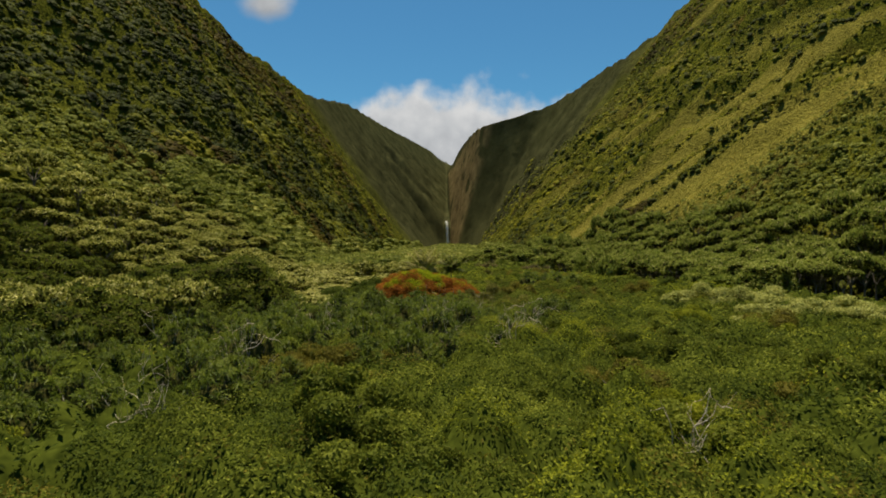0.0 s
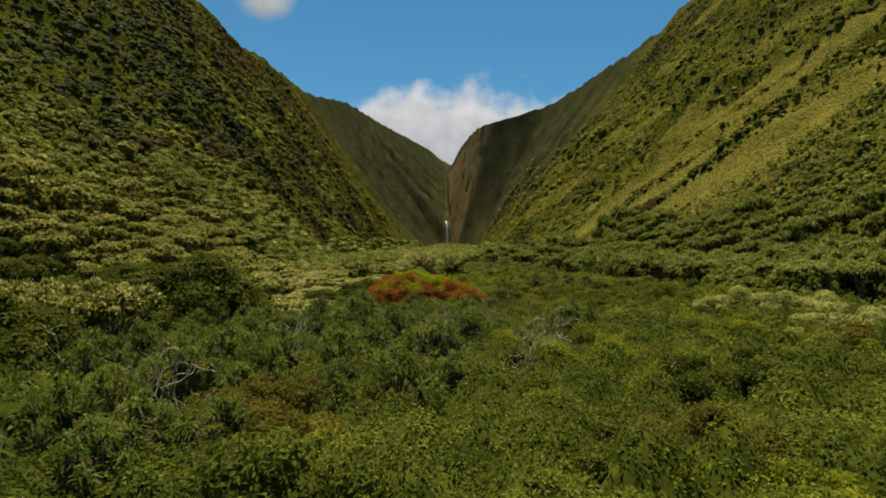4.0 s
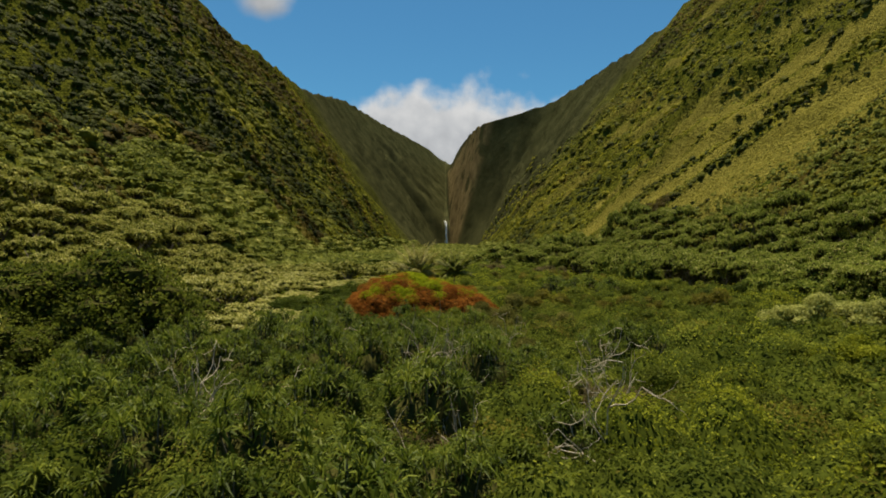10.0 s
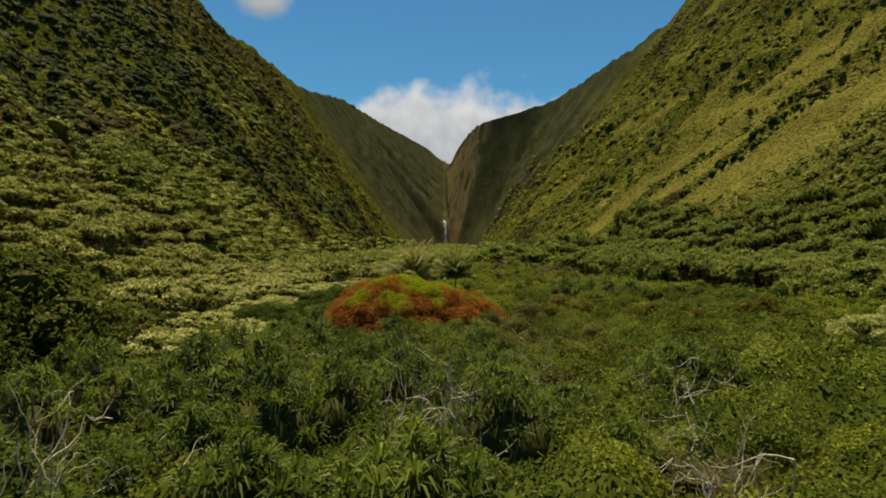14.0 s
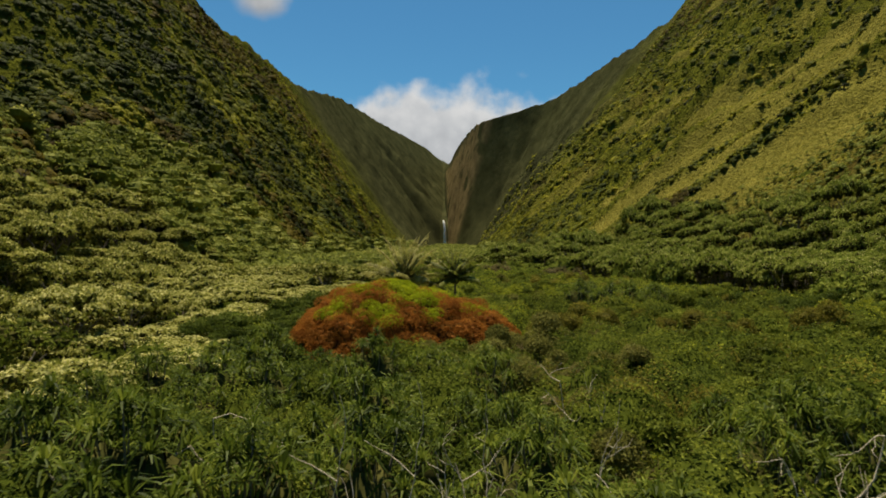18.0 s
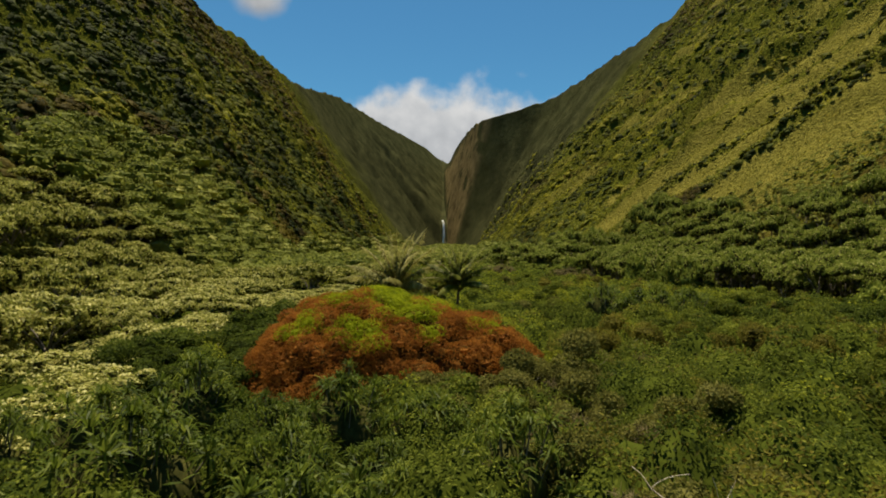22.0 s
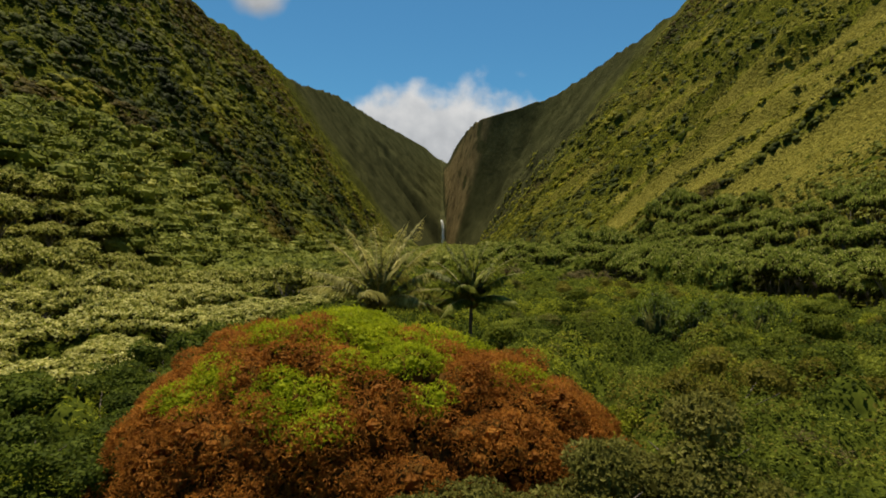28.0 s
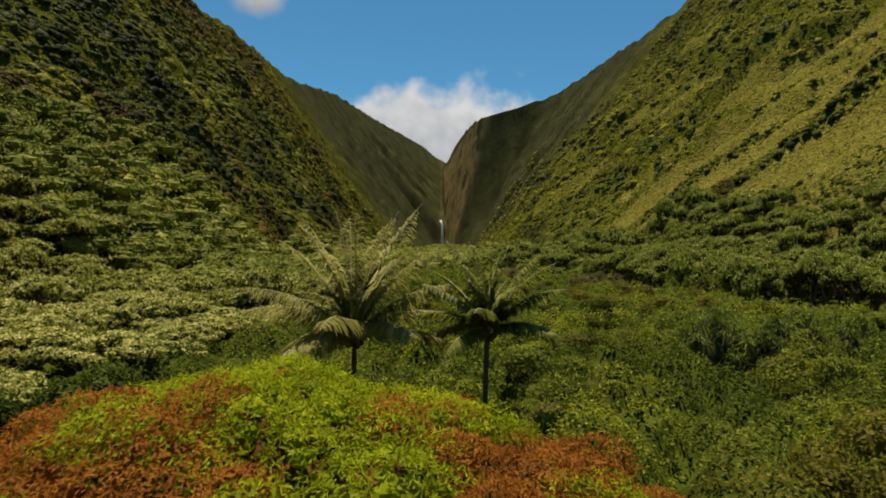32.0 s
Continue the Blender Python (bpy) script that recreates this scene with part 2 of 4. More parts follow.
M_SHRUB = leaf_material("shrub leaves", (0.036, 0.046, 0.005), (0.108, 0.130, 0.015), (0.25, 0.268, 0.034), scale=0.2, vary=0.42)
M_LIME = leaf_material("young shrub leaves", (0.075, 0.09, 0.006), (0.175, 0.196, 0.014), (0.31, 0.315, 0.026))
M_RUST = leaf_material("rusty shrub leaves", (0.05, 0.046, 0.007), (0.13, 0.116, 0.016), (0.21, 0.185, 0.028))
M_PALE = leaf_material("pale candlenut leaves", (0.0558, 0.0666, 0.0081), (0.1845, 0.1935, 0.0315), (0.414, 0.396, 0.1125), scale=0.5)
M_FOREST = leaf_material("forest leaves", (0.05336, 0.06624, 0.0092), (0.138, 0.1564, 0.02392), (0.2668, 0.276, 0.06256), scale=0.15, bump=0.35)
M_DEEP = leaf_material("deep green leaves", (0.020, 0.030, 0.004), (0.058, 0.080, 0.010), (0.115, 0.14, 0.018))
M_SCREW = leaf_material("screw pine leaves", (0.022, 0.035, 0.004), (0.074, 0.102, 0.011), (0.185, 0.21, 0.028), scale=0.5, shine=0.1, rough=0.5)
M_RED = leaf_material("young red mango leaves", (0.1288, 0.04704, 0.00784), (0.252, 0.09856, 0.01568), (0.4032, 0.1736, 0.02688), scale=0.9, vary=0.42)
M_GOLD = leaf_material("yellow-green mango leaves", (0.12, 0.145, 0.005), (0.24, 0.285, 0.009), (0.40, 0.42, 0.016), scale=0.9, vary=0.42)
M_PALM = leaf_material("palm leaflets", (0.0875, 0.085, 0.015), (0.2, 0.1875, 0.04375), (0.4, 0.3625, 0.125), scale=0.8, through_light=0.5, shine=0.1, rough=0.55)
M_PALM_GREEN = leaf_material("green palm leaflets", (0.042, 0.054, 0.0048), (0.12, 0.138, 0.0168), (0.288, 0.288, 0.054), scale=0.8, through_light=0.5, shine=0.1, rough=0.5)
M_SLOPE = leaf_material("slope shrub leaves", (0.0215, 0.02494, 0.00344), (0.06536, 0.0731, 0.00946), (0.1505, 0.1548, 0.01548), scale=0.035, vary=0.4, drawn=0.8, bump=0.4)
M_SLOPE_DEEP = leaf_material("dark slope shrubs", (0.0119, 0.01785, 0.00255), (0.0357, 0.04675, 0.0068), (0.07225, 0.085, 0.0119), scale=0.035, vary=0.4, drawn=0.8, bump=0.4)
M_EDGE = leaf_material("sunny woodland leaves", (0.052, 0.070, 0.008), (0.165, 0.20, 0.028), (0.33, 0.35, 0.075), scale=0.4)
M_SLOPE_LIME = leaf_material("yellow-green slope shrubs", (0.0528, 0.0572, 0.0044), (0.132, 0.132, 0.0088), (0.22, 0.2068, 0.01584), scale=0.035, vary=0.4, drawn=0.8, bump=0.4)
M_SLOPE_BROWN = leaf_material("brown slope shrubs", (0.02484, 0.02024, 0.00276), (0.06808, 0.05336, 0.00736), (0.1196, 0.0966, 0.01288), scale=0.035, vary=0.4, drawn=0.8, bump=0.4)
M_SLOPE_GRASS = leaf_material("dry slope grass", (0.075, 0.075, 0.009), (0.165, 0.153, 0.022), (0.29, 0.255, 0.05), scale=0.09, vary=0.4, drawn=0.8, bump=0.4)
M_CREAM = leaf_material("cream blossom", (0.25, 0.25, 0.06875), (0.475, 0.45, 0.15), (0.7, 0.65, 0.2875), scale=0.6)
M_PALE_SHRUB = leaf_material("pale shrub leaves", (0.13, 0.145, 0.03), (0.29, 0.30, 0.075), (0.46, 0.455, 0.16), scale=0.6)
M_WOOD = leaf_material("green woodland leaves", (0.0246, 0.03444, 0.0041), (0.0779, 0.0984, 0.01148), (0.164, 0.1804, 0.0246), scale=0.4)
M_OLIVE = leaf_material("olive shrub leaves", (0.04, 0.042, 0.008), (0.125, 0.122, 0.024), (0.22, 0.205, 0.055))
M_BRUSH = leaf_material("dry brush twigs", (0.055, 0.044, 0.017), (0.125, 0.098, 0.040), (0.22, 0.18, 0.085))
# Dark crown and bush cores: shade between leaf clumps put into colour.
M_CORE_SHADE = plain_material("shade-dark foliage core", (0.026, 0.028, 0.008), (0.075, 0.072, 0.02), 3.0, 1.0, 0.5)
M_CORE_SHADE.node_tree.nodes["Principled BSDF"].inputs["Specular IOR Level"].default_value = 0.0
# Inner shade of the mango crown, put into the core's dark brown.
M_MANGO_SHADE = plain_material("shade-dark mango core", (0.045, 0.024, 0.006), (0.12, 0.062, 0.015), 5.0, 1.0, 0.5)
M_MANGO_SHADE.node_tree.nodes["Principled BSDF"].inputs["Specular IOR Level"].default_value = 0.0
M_BARK = plain_material("grey bark", (0.07, 0.055, 0.04), (0.20, 0.17, 0.13), 9, stretch=(1, 1, 0.25))
M_PINE_BARK = plain_material("pale screw pine bark", (0.08, 0.068, 0.045), (0.22, 0.19, 0.13), 9)
M_PALM_BARK = plain_material("palm bark", (0.04, 0.033, 0.026), (0.12, 0.10, 0.08), 7, stretch=(0.4, 0.4, 3))
M_DEAD = plain_material("bleached dead wood", (0.26, 0.21, 0.14), (0.52, 0.45, 0.33), 8)
# Very dark green puts the shade below the leaves into this sheet's colour.
M_UNDER = plain_material("tangle in painted shade", (0.014, 0.020, 0.003), (0.055, 0.068, 0.009), 1.6, 1.0, 0.6)
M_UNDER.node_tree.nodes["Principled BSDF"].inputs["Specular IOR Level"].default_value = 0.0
M_RIB = plain_material("frond midribs", (0.16, 0.14, 0.05), (0.36, 0.32, 0.14), 5)


def ground_material():
    """Earth and low cover: green floor, bushy walls, dry grass high on the sunny wall, bare rock by the fall, far walls
    dulled by painted haze and shade.
    """
    m, n, l, b = material("valley ground")
    geo = n.new("ShaderNodeNewGeometry")

    def noise_tex(scale, detail=5, rough=0.55):
        t = n.new("ShaderNodeTexNoise")
        t.inputs["Scale"].default_value, t.inputs["Detail"].default_value, t.inputs["Roughness"].default_value = scale, detail, rough
        l.new(geo.outputs["Position"], t.inputs["Vector"])
        return t.outputs["Fac"]

    def calc(op, a, c, d=0.0):
        k = n.new("ShaderNodeMath")
        k.operation = op
        for i, v in enumerate((a, c, d)):
            if isinstance(v, (int, float)):
                k.inputs[i].default_value = v
            else:
                l.new(v, k.inputs[i])
        return k.outputs[0]

    def blend(f, c1, c2):
        k = n.new("ShaderNodeMix")
        k.data_type = "RGBA"
        l.new(f, k.inputs[0])
        l.new(c1, k.inputs[6])
        l.new(c2, k.inputs[7])
        return k.outputs[2]

    def step(v, a, c):
        k = n.new("ShaderNodeMapRange")
        k.interpolation_type = "SMOOTHSTEP"
        l.new(v, k.inputs[0])
        k.inputs[1].default_value, k.inputs[2].default_value = a, c
        return k.outputs[0]

    sep = n.new("ShaderNodeSeparateXYZ")
    l.new(geo.outputs["Position"], sep.inputs[0])
    fine, mid, wide = noise_tex(0.9), noise_tex(0.12), noise_tex(0.016, 4)
    green = ramp_node(n, [(0.25, (0.028, 0.032, 0.004)), (0.5, (0.062, 0.067, 0.009)), (0.75, (0.135, 0.135, 0.015))])
    l.new(calc("MULTIPLY_ADD", fine, 0.5, calc("MULTIPLY", mid, 0.5)), green.inputs[0])
    brown = ramp_node(n, [(0.3, (0.025, 0.02, 0.006)), (0.7, (0.085, 0.066, 0.014))])
    l.new(fine, brown.inputs[0])
    dry = ramp_node(n, [(0.3, (0.064, 0.062, 0.009)), (0.7, (0.185, 0.163, 0.034))])
    l.new(calc("MULTIPLY_ADD", fine, 0.6, calc("MULTIPLY", mid, 0.4)), dry.inputs[0])
    col = blend(step(wide, 0.56, 0.68), green.outputs[0], brown.outputs[0])
    share = n.new("ShaderNodeAttribute")
    share.attribute_name = "grass_share"
    col = blend(step(calc("MULTIPLY_ADD", mid, 0.5, share.outputs["Fac"]), 0.35, 0.95), col, dry.outputs[0])
    # Far up the valley a dull dark tint stands for haze and shade.
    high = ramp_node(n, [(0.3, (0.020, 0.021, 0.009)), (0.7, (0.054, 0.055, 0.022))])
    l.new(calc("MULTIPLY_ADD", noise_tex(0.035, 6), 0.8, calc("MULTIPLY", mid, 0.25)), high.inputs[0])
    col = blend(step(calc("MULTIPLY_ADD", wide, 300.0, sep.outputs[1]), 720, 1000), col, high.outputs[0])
    rock = ramp_node(n, [(0.3, (0.055, 0.042, 0.019)), (0.7, (0.18, 0.14, 0.062))])
    l.new(calc("MULTIPLY_ADD", noise_tex(0.05), 0.7, calc("MULTIPLY", mid, 0.3)), rock.inputs[0])
    bare = calc("MULTIPLY", step(sep.outputs[1], 1128, 1150), step(sep.outputs[0], 15, 19))
    bare = calc("MULTIPLY", bare, calc("MULTIPLY", step(noise_tex(0.02, 3), 0.36, 0.46), step(calc("MULTIPLY_ADD", sep.outputs[2], -1.0, calc("MULTIPLY_ADD", wide, 90.0, 215.0)), 0, 20)))
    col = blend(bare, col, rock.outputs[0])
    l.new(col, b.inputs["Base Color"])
    b.inputs["Roughness"].default_value = 0.95
    b.inputs["Specular IOR Level"].default_value = 0.0
    bp = n.new("ShaderNodeBump")
    bp.inputs["Strength"].default_value, bp.inputs["Distance"].default_value = 0.8, 1.5
    l.new(calc("MULTIPLY_ADD", mid, 1.0, fine), bp.inputs["Height"])
    l.new(bp.outputs[0], b.inputs["Normal"])
    return m


M_GROUND = ground_material()


# ---- mesh helpers ----
def mesh_of(name, verts, faces, mat, smooth=False, inner=0):
    """A mesh from arrays: faces of three or four corners, all alike. The last inner faces are the foliage's core,
    coloured as shade.
    """
    me = bpy.data.meshes.new(name)
    verts, faces = np.asarray(verts, np.float32), np.asarray(faces, np.int32)
    k = faces.shape[1]
    me.vertices.add(len(verts))
    me.vertices.foreach_set("co", verts.ravel())
    me.loops.add(faces.size)
    me.loops.foreach_set("vertex_index", faces.ravel())
    me.polygons.add(len(faces))
    me.polygons.foreach_set("loop_start", np.arange(0, faces.size, k, dtype=np.int32))
    me.polygons.foreach_set("loop_total", np.full(len(faces), k, np.int32))
    me.polygons.foreach_set("use_smooth", np.full(len(faces), smooth, bool))
    me.materials.append(mat)
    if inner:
        me.materials.append(M_CORE_SHADE)
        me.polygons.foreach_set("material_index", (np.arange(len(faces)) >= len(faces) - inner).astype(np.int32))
    me.update(calc_edges=True)
    me.validate()
    return me


def join_arrays(*sets):
    vs, fs, base = [], [], 0
    for v, f in sets:
        if len(f):
            vs.append(v)
            fs.append(f + base)
            base += len(v)
    return np.concatenate(vs), np.concatenate(fs)


def unit(v):
    return v / np.maximum(np.linalg.norm(v, axis=-1, keepdims=True), 1e-9)


def leaf_cards(P, N, length, width, rng, lift=0.5, spread=0.5):
    """One folded four-cornered leaf at each place P, pointing off along the normal N and sideways."""
    n = len(P)
    r = unit(rng.normal(size=(n, 3)))
    side = unit(np.cross(N, r))
    lean = np.clip(lift + spread * rng.normal(size=(n, 1)), -0.6, 1.5)
    d = unit(side * np.cos(lean) + N * np.sin(lean))
    w = unit(np.cross(d, N + 0.35 * rng.normal(size=(n, 3))))
    length = (np.ones(n) * length * rng.uniform(0.7, 1.3, n))[:, None]
    width = (np.ones(n) * width * rng.uniform(0.75, 1.25, n))[:, None]
    up = unit(np.cross(w, d))
    mid = P + d * length * 0.45 + up * width * 0.12
    V = np.stack([P, mid + w * width * 0.5, P + d * length - up * length * 0.12, mid - w * width * 0.5], 1).reshape(-1, 3)
    return V, np.arange(4 * n).reshape(n, 4)


def lumps(centres, radii, rng, rings=5, turns=8, rough=0.15):
    """Closed uneven ellipsoids made of quads: the dense inside of foliage."""
    a = np.linspace(0.08, math.pi - 0.08, rings)
    b = np.linspace(0, 2 * math.pi, turns, endpoint=False)
    A, B = np.meshgrid(a, b, indexing="ij")
    D = np.stack([np.sin(A) * np.cos(B), np.sin(A) * np.sin(B), np.cos(A)], -1).reshape(-1, 3)
    F = []
    for i in range(rings - 1):
        for j in range(turns):
            F.append((i * turns + j, (i + 1) * turns + j, (i + 1) * turns + (j + 1) % turns, i * turns + (j + 1) % turns))
    F = np.array(F)
    k = len(centres)
    V = centres[:, None] + D[None] * radii[:, None] * (1 + rough * rng.normal(size=(k, len(D), 1)))
    return V.reshape(-1, 3), (F[None] + (np.arange(k) * len(D))[:, None, None]).reshape(-1, 4)


def foliage(centres, radii, count, length, width, rng, low=-0.35, lift=0.5, core=0.86):
    """Leaves over a set of lumps, thinned where lumps run into one another, with the lumps' dense inside."""
    weight = radii[:, 0] * radii[:, 1] + radii[:, 0] * radii[:, 2]
    pick = rng.choice(len(centres), size=count, p=weight / weight.sum())
    D = unit(rng.normal(size=(count * 2, 3)))
    D = D[D[:, 2] > low][:count]
    pick = pick[:len(D)]
    P = centres[pick] + D * radii[pick] * rng.uniform(0.84, 1.06, (len(D), 1))
    keep = np.ones(len(P), bool)
    for c, r in zip(centres, radii):
        keep &= (((P - c) / (r * 0.8)) ** 2).sum(1) > 1
    P, N = P[keep], unit(D[keep] / radii[pick][keep])
    sets = [leaf_cards(P, N, length, width, rng, lift)]
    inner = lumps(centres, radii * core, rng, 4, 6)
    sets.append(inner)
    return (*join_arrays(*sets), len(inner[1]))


def tube(points, radii, sides=6):
    """A tapered tube along points."""
    P = np.asarray(points, float)
    R = np.asarray(radii, float)
    T = unit(np.gradient(P, axis=0))
    whole = unit(P[-1] - P[0])
    ref = np.array([[1.0, 0.15, 0]]) if abs(whole[2]) > 0.6 else np.array([[0.1, 0, 1.0]])
    U = unit(np.cross(T, ref))
    W = np.cross(T, U)
    b = np.linspace(0, 2 * math.pi, sides, endpoint=False)
    V = P[:, None] + R[:, None, None] * (U[:, None] * np.cos(b)[None, :, None] + W[:, None] * np.sin(b)[None, :, None])
    F = [(i * sides + j, i * sides + (j + 1) % sides, (i + 1) * sides + (j + 1) % sides, (i + 1) * sides + j)
         for i in range(len(P) - 1) for j in range(sides)]
    V = V.reshape(-1, 3)
    return V, np.array(F)


def part(name, me, parent, label=""):
    ob = new(name, me)
    ob.parent = parent
    if label:
        tagged(ob, label)
    return ob


def empty(name, m):
    ob = new(name)
    ob.empty_display_size = 0.5
    ob.matrix_world = m
    return ob


# ---- the ground: one sheet from the plain behind the camera to the plateau ----
def build_ground():
    ys = np.concatenate([np.arange(-900, -60, 40), np.arange(-60, 60, 4), np.arange(60, 420, 1.9), np.arange(420, 640, 3), np.arange(640, 1100, 5.5), np.arange(1100, 2200, 8), np.arange(2200, 3600, 80)])
    t_floor, t_wall = np.linspace(0, 1, 24), np.linspace(0, 1, 140)[1:]
    t_out = np.array([1.03, 1.07, 1.15, 1.3, 1.6, 2.2, 3.5, 6, 10, 16])
    rows = []
    for y in ys:
        lf, rf = along(y, Y_FOOT, X_LEFT), along(y, Y_FOOT, X_RIGHT)
        lr, rr = along(y, Y_RL, X_RL), along(y, Y_RR, X_RR)
        left = lf + (lr - lf) * t_wall
        lout = lr - (t_out - 1) * 170
        right = rf + (rr - rf) * t_wall
        rout = rr + (t_out - 1) * 170
        rows.append(np.concatenate([lout[::-1], left[::-1], lf + (rf - lf) * t_floor, right, rout]))
    X = np.array(rows)
    Y = np.repeat(ys[:, None], X.shape[1], 1)
    Z = height(X, Y)
    r, c = X.shape
    idx = np.arange(r * c).reshape(r, c)
    F = np.stack([idx[:-1, :-1], idx[:-1, 1:], idx[1:, 1:], idx[1:, :-1]], -1).reshape(-1, 4)
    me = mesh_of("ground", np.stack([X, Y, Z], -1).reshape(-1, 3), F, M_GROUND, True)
    grass = me.attributes.new("grass_share", "FLOAT", "POINT")
    grass.data.foreach_set("value", np.where(X > 60, grass_share(X, Y), 0).astype(np.float32).ravel())
    return tagged(new("ground", me), "valley floor and steep green walls of earth", "ground", kind="structure")


build_ground()


# ---- undergrowth of the valley floor ----
def cover(x, y):
    """How high the tangle of low shrubs stands above the ground."""
    wx, wy = x + 0.5 * fbm(x / 1.7, y / 1.7, 2, 61), y + 0.5 * fbm(x / 1.7, y / 1.7, 2, 66)
    big, tone = mounds(wx, wy, 3.1, 200)
    small, _ = mounds(wx, wy, 0.9, 300)
    edge = wood_edge(y)
    thin = 1 - 0.85 * ramp(-3, 1, x - edge)
    thin = thin * (1 - 0.9 * np.exp(-((x - edge - 1) / 12.0) ** 2) * ramp(130, 140, y) * ramp(246, 238, y))
    thin = thin * (1 - 0.75 * np.clip(1.3 - np.hypot((x + 3.5) / 10, (y - 90) / 8.5), 0, 1))
    return thin * 0.85 * (0.35 + (1.5 + 2.0 * tone) * big + 0.5 * small + 0.8 * fbm(x / 12, y / 12, 2, 71))


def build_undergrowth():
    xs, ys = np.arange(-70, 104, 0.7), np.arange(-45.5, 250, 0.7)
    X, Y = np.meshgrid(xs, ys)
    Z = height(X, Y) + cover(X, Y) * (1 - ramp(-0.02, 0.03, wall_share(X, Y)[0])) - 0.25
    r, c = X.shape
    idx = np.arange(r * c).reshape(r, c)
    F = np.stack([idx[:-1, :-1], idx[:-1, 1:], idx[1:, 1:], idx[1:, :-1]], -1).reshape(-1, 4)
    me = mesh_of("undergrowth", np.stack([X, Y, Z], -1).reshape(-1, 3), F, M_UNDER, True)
    ob = tagged(new("undergrowth", me), "dense tangle of low shrubs on the valley floor, darkened as shade under leaves", "undergrowth", kind="stuff")
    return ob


build_undergrowth()


def scatter(n, x0, x1, y0, y1, rng):
    return rng.uniform(x0, x1, n), rng.uniform(y0, y1, n)


def surface_normals(f, x, y, e=0.4):
    dx = (f(x + e, y) - f(x - e, y)) / (2 * e)
    dy = (f(x, y + e) - f(x, y - e)) / (2 * e)
    return unit(np.stack([-dx, -dy, np.ones_like(dx)], -1))


def over(x, y):
    return height(x, y) + cover(x, y)


def build_floor_leaves():
    """Leaves over the undergrowth: small and dense near the flight line, larger farther off."""
    rng = np.random.default_rng(11)
    bands = [(-14, 16, 10, 100, 225000, 0.18, 0.095), (-42, -14, 10, 110, 26000, 0.32, 0.17), (16, 48, 14, 120, 90000, 0.28, 0.15),
             (-16, 30, 100, 130, 90000, 0.24, 0.13), (30, 50, 100, 130, 22000, 0.33, 0.18), (-20, 50, 130, 190, 52000, 0.34, 0.19), (-45, 45, -44, 12, 24000, 0.4, 0.22), (48, 95, 50, 190, 20000, 0.45, 0.25), (-60, 90, 190, 260, 15000, 0.6, 0.33)]
    sets = {"green": [], "lime": [], "rust": [], "deep": []}
    for x0, x1, y0, y1, n, ln, wd in bands:
        x, y = scatter(n, x0, x1, y0, y1, rng)
        keep = (np.abs(x) < 0.8 * (y + 4)) | (y < 12)
        rise, _ = mounds(x + 0.5 * fbm(x / 1.7, y / 1.7, 2, 61), y + 0.5 * fbm(x / 1.7, y / 1.7, 2, 66), 3.1, 200)
        keep &= ~((x > wood_edge(y) - 2) & (y > 100) & (y < 250))
        keep &= ramp(-0.06, 0.42, rise) > rng.uniform(0, 1, n)
        x, y = x[keep], y[keep]
        N = surface_normals(over, x, y)
        P = np.stack([x, y, over(x, y) + rng.uniform(-0.3, 0.2, len(x))], -1)
        _, own = mounds(x, y, 3.1, 200)
        tone = 0.55 * fbm(x / 11, y / 11, 3, 81) + 0.9 * (own - 0.5) + 0.10 * rng.normal(size=len(x)) + 0.12 * ramp(82, 100, y) - 0.35 * ramp(8, 3, x) * ramp(26, 32, y) * ramp(88, 82, y)
        dry = np.exp(-((x + 7) / 5) ** 2 - ((y - 36) / 4) ** 2) + np.exp(-((x - 7) / 4) ** 2 - ((y - 74) / 6) ** 2) + 0.7 * np.exp(-((x - 6) / 4) ** 2 - ((y - 96) / 6) ** 2)
        tone = tone + 0.13 * ramp(2, 12, x) * ramp(45, 25, y)
        lime = tone > 0.43
        deep = (lattice(np.floor(own * 7919), np.floor(own * 313), 7) + 0.35 * fbm(x / 14, y / 14, 2, 95) + 0.10 * rng.normal(size=len(x)) < 0.3 + 0.15 * ramp(4, -6, x)) & ~lime
        rust = (0.6 * (lattice(np.floor(own * 9999), np.floor(own * 777), 3) - 0.62) + 0.9 * dry + 0.5 * fbm(x / 10, y / 10, 2, 91) + 0.12 * rng.normal(size=len(x)) > 0.33) & ~lime & ~deep
        for key, sel in (("green", ~lime & ~rust & ~deep), ("lime", lime), ("rust", rust), ("deep", deep)):
            sets[key].append(leaf_cards(P[sel], N[sel], ln, wd, rng, 0.35, 0.5))
    for key, name, mat, label in (("green", "shrub_leaves", M_SHRUB, "mid-green leaves of low shrubs on the valley floor"),
                                  ("deep", "dark_leaves", M_DEEP, "dark green leaves of low shrubs on the valley floor"),
                                  ("lime", "young_leaves", M_LIME, "bright yellow-green young shoots among the low shrubs"),
                                  ("rust", "dry_leaves", M_RUST, "brownish drying leaves among the low shrubs")):
        tagged(new(name, mesh_of(name, *join_arrays(*sets[key]), mat)), label, "leaves", kind="stuff")


build_floor_leaves()


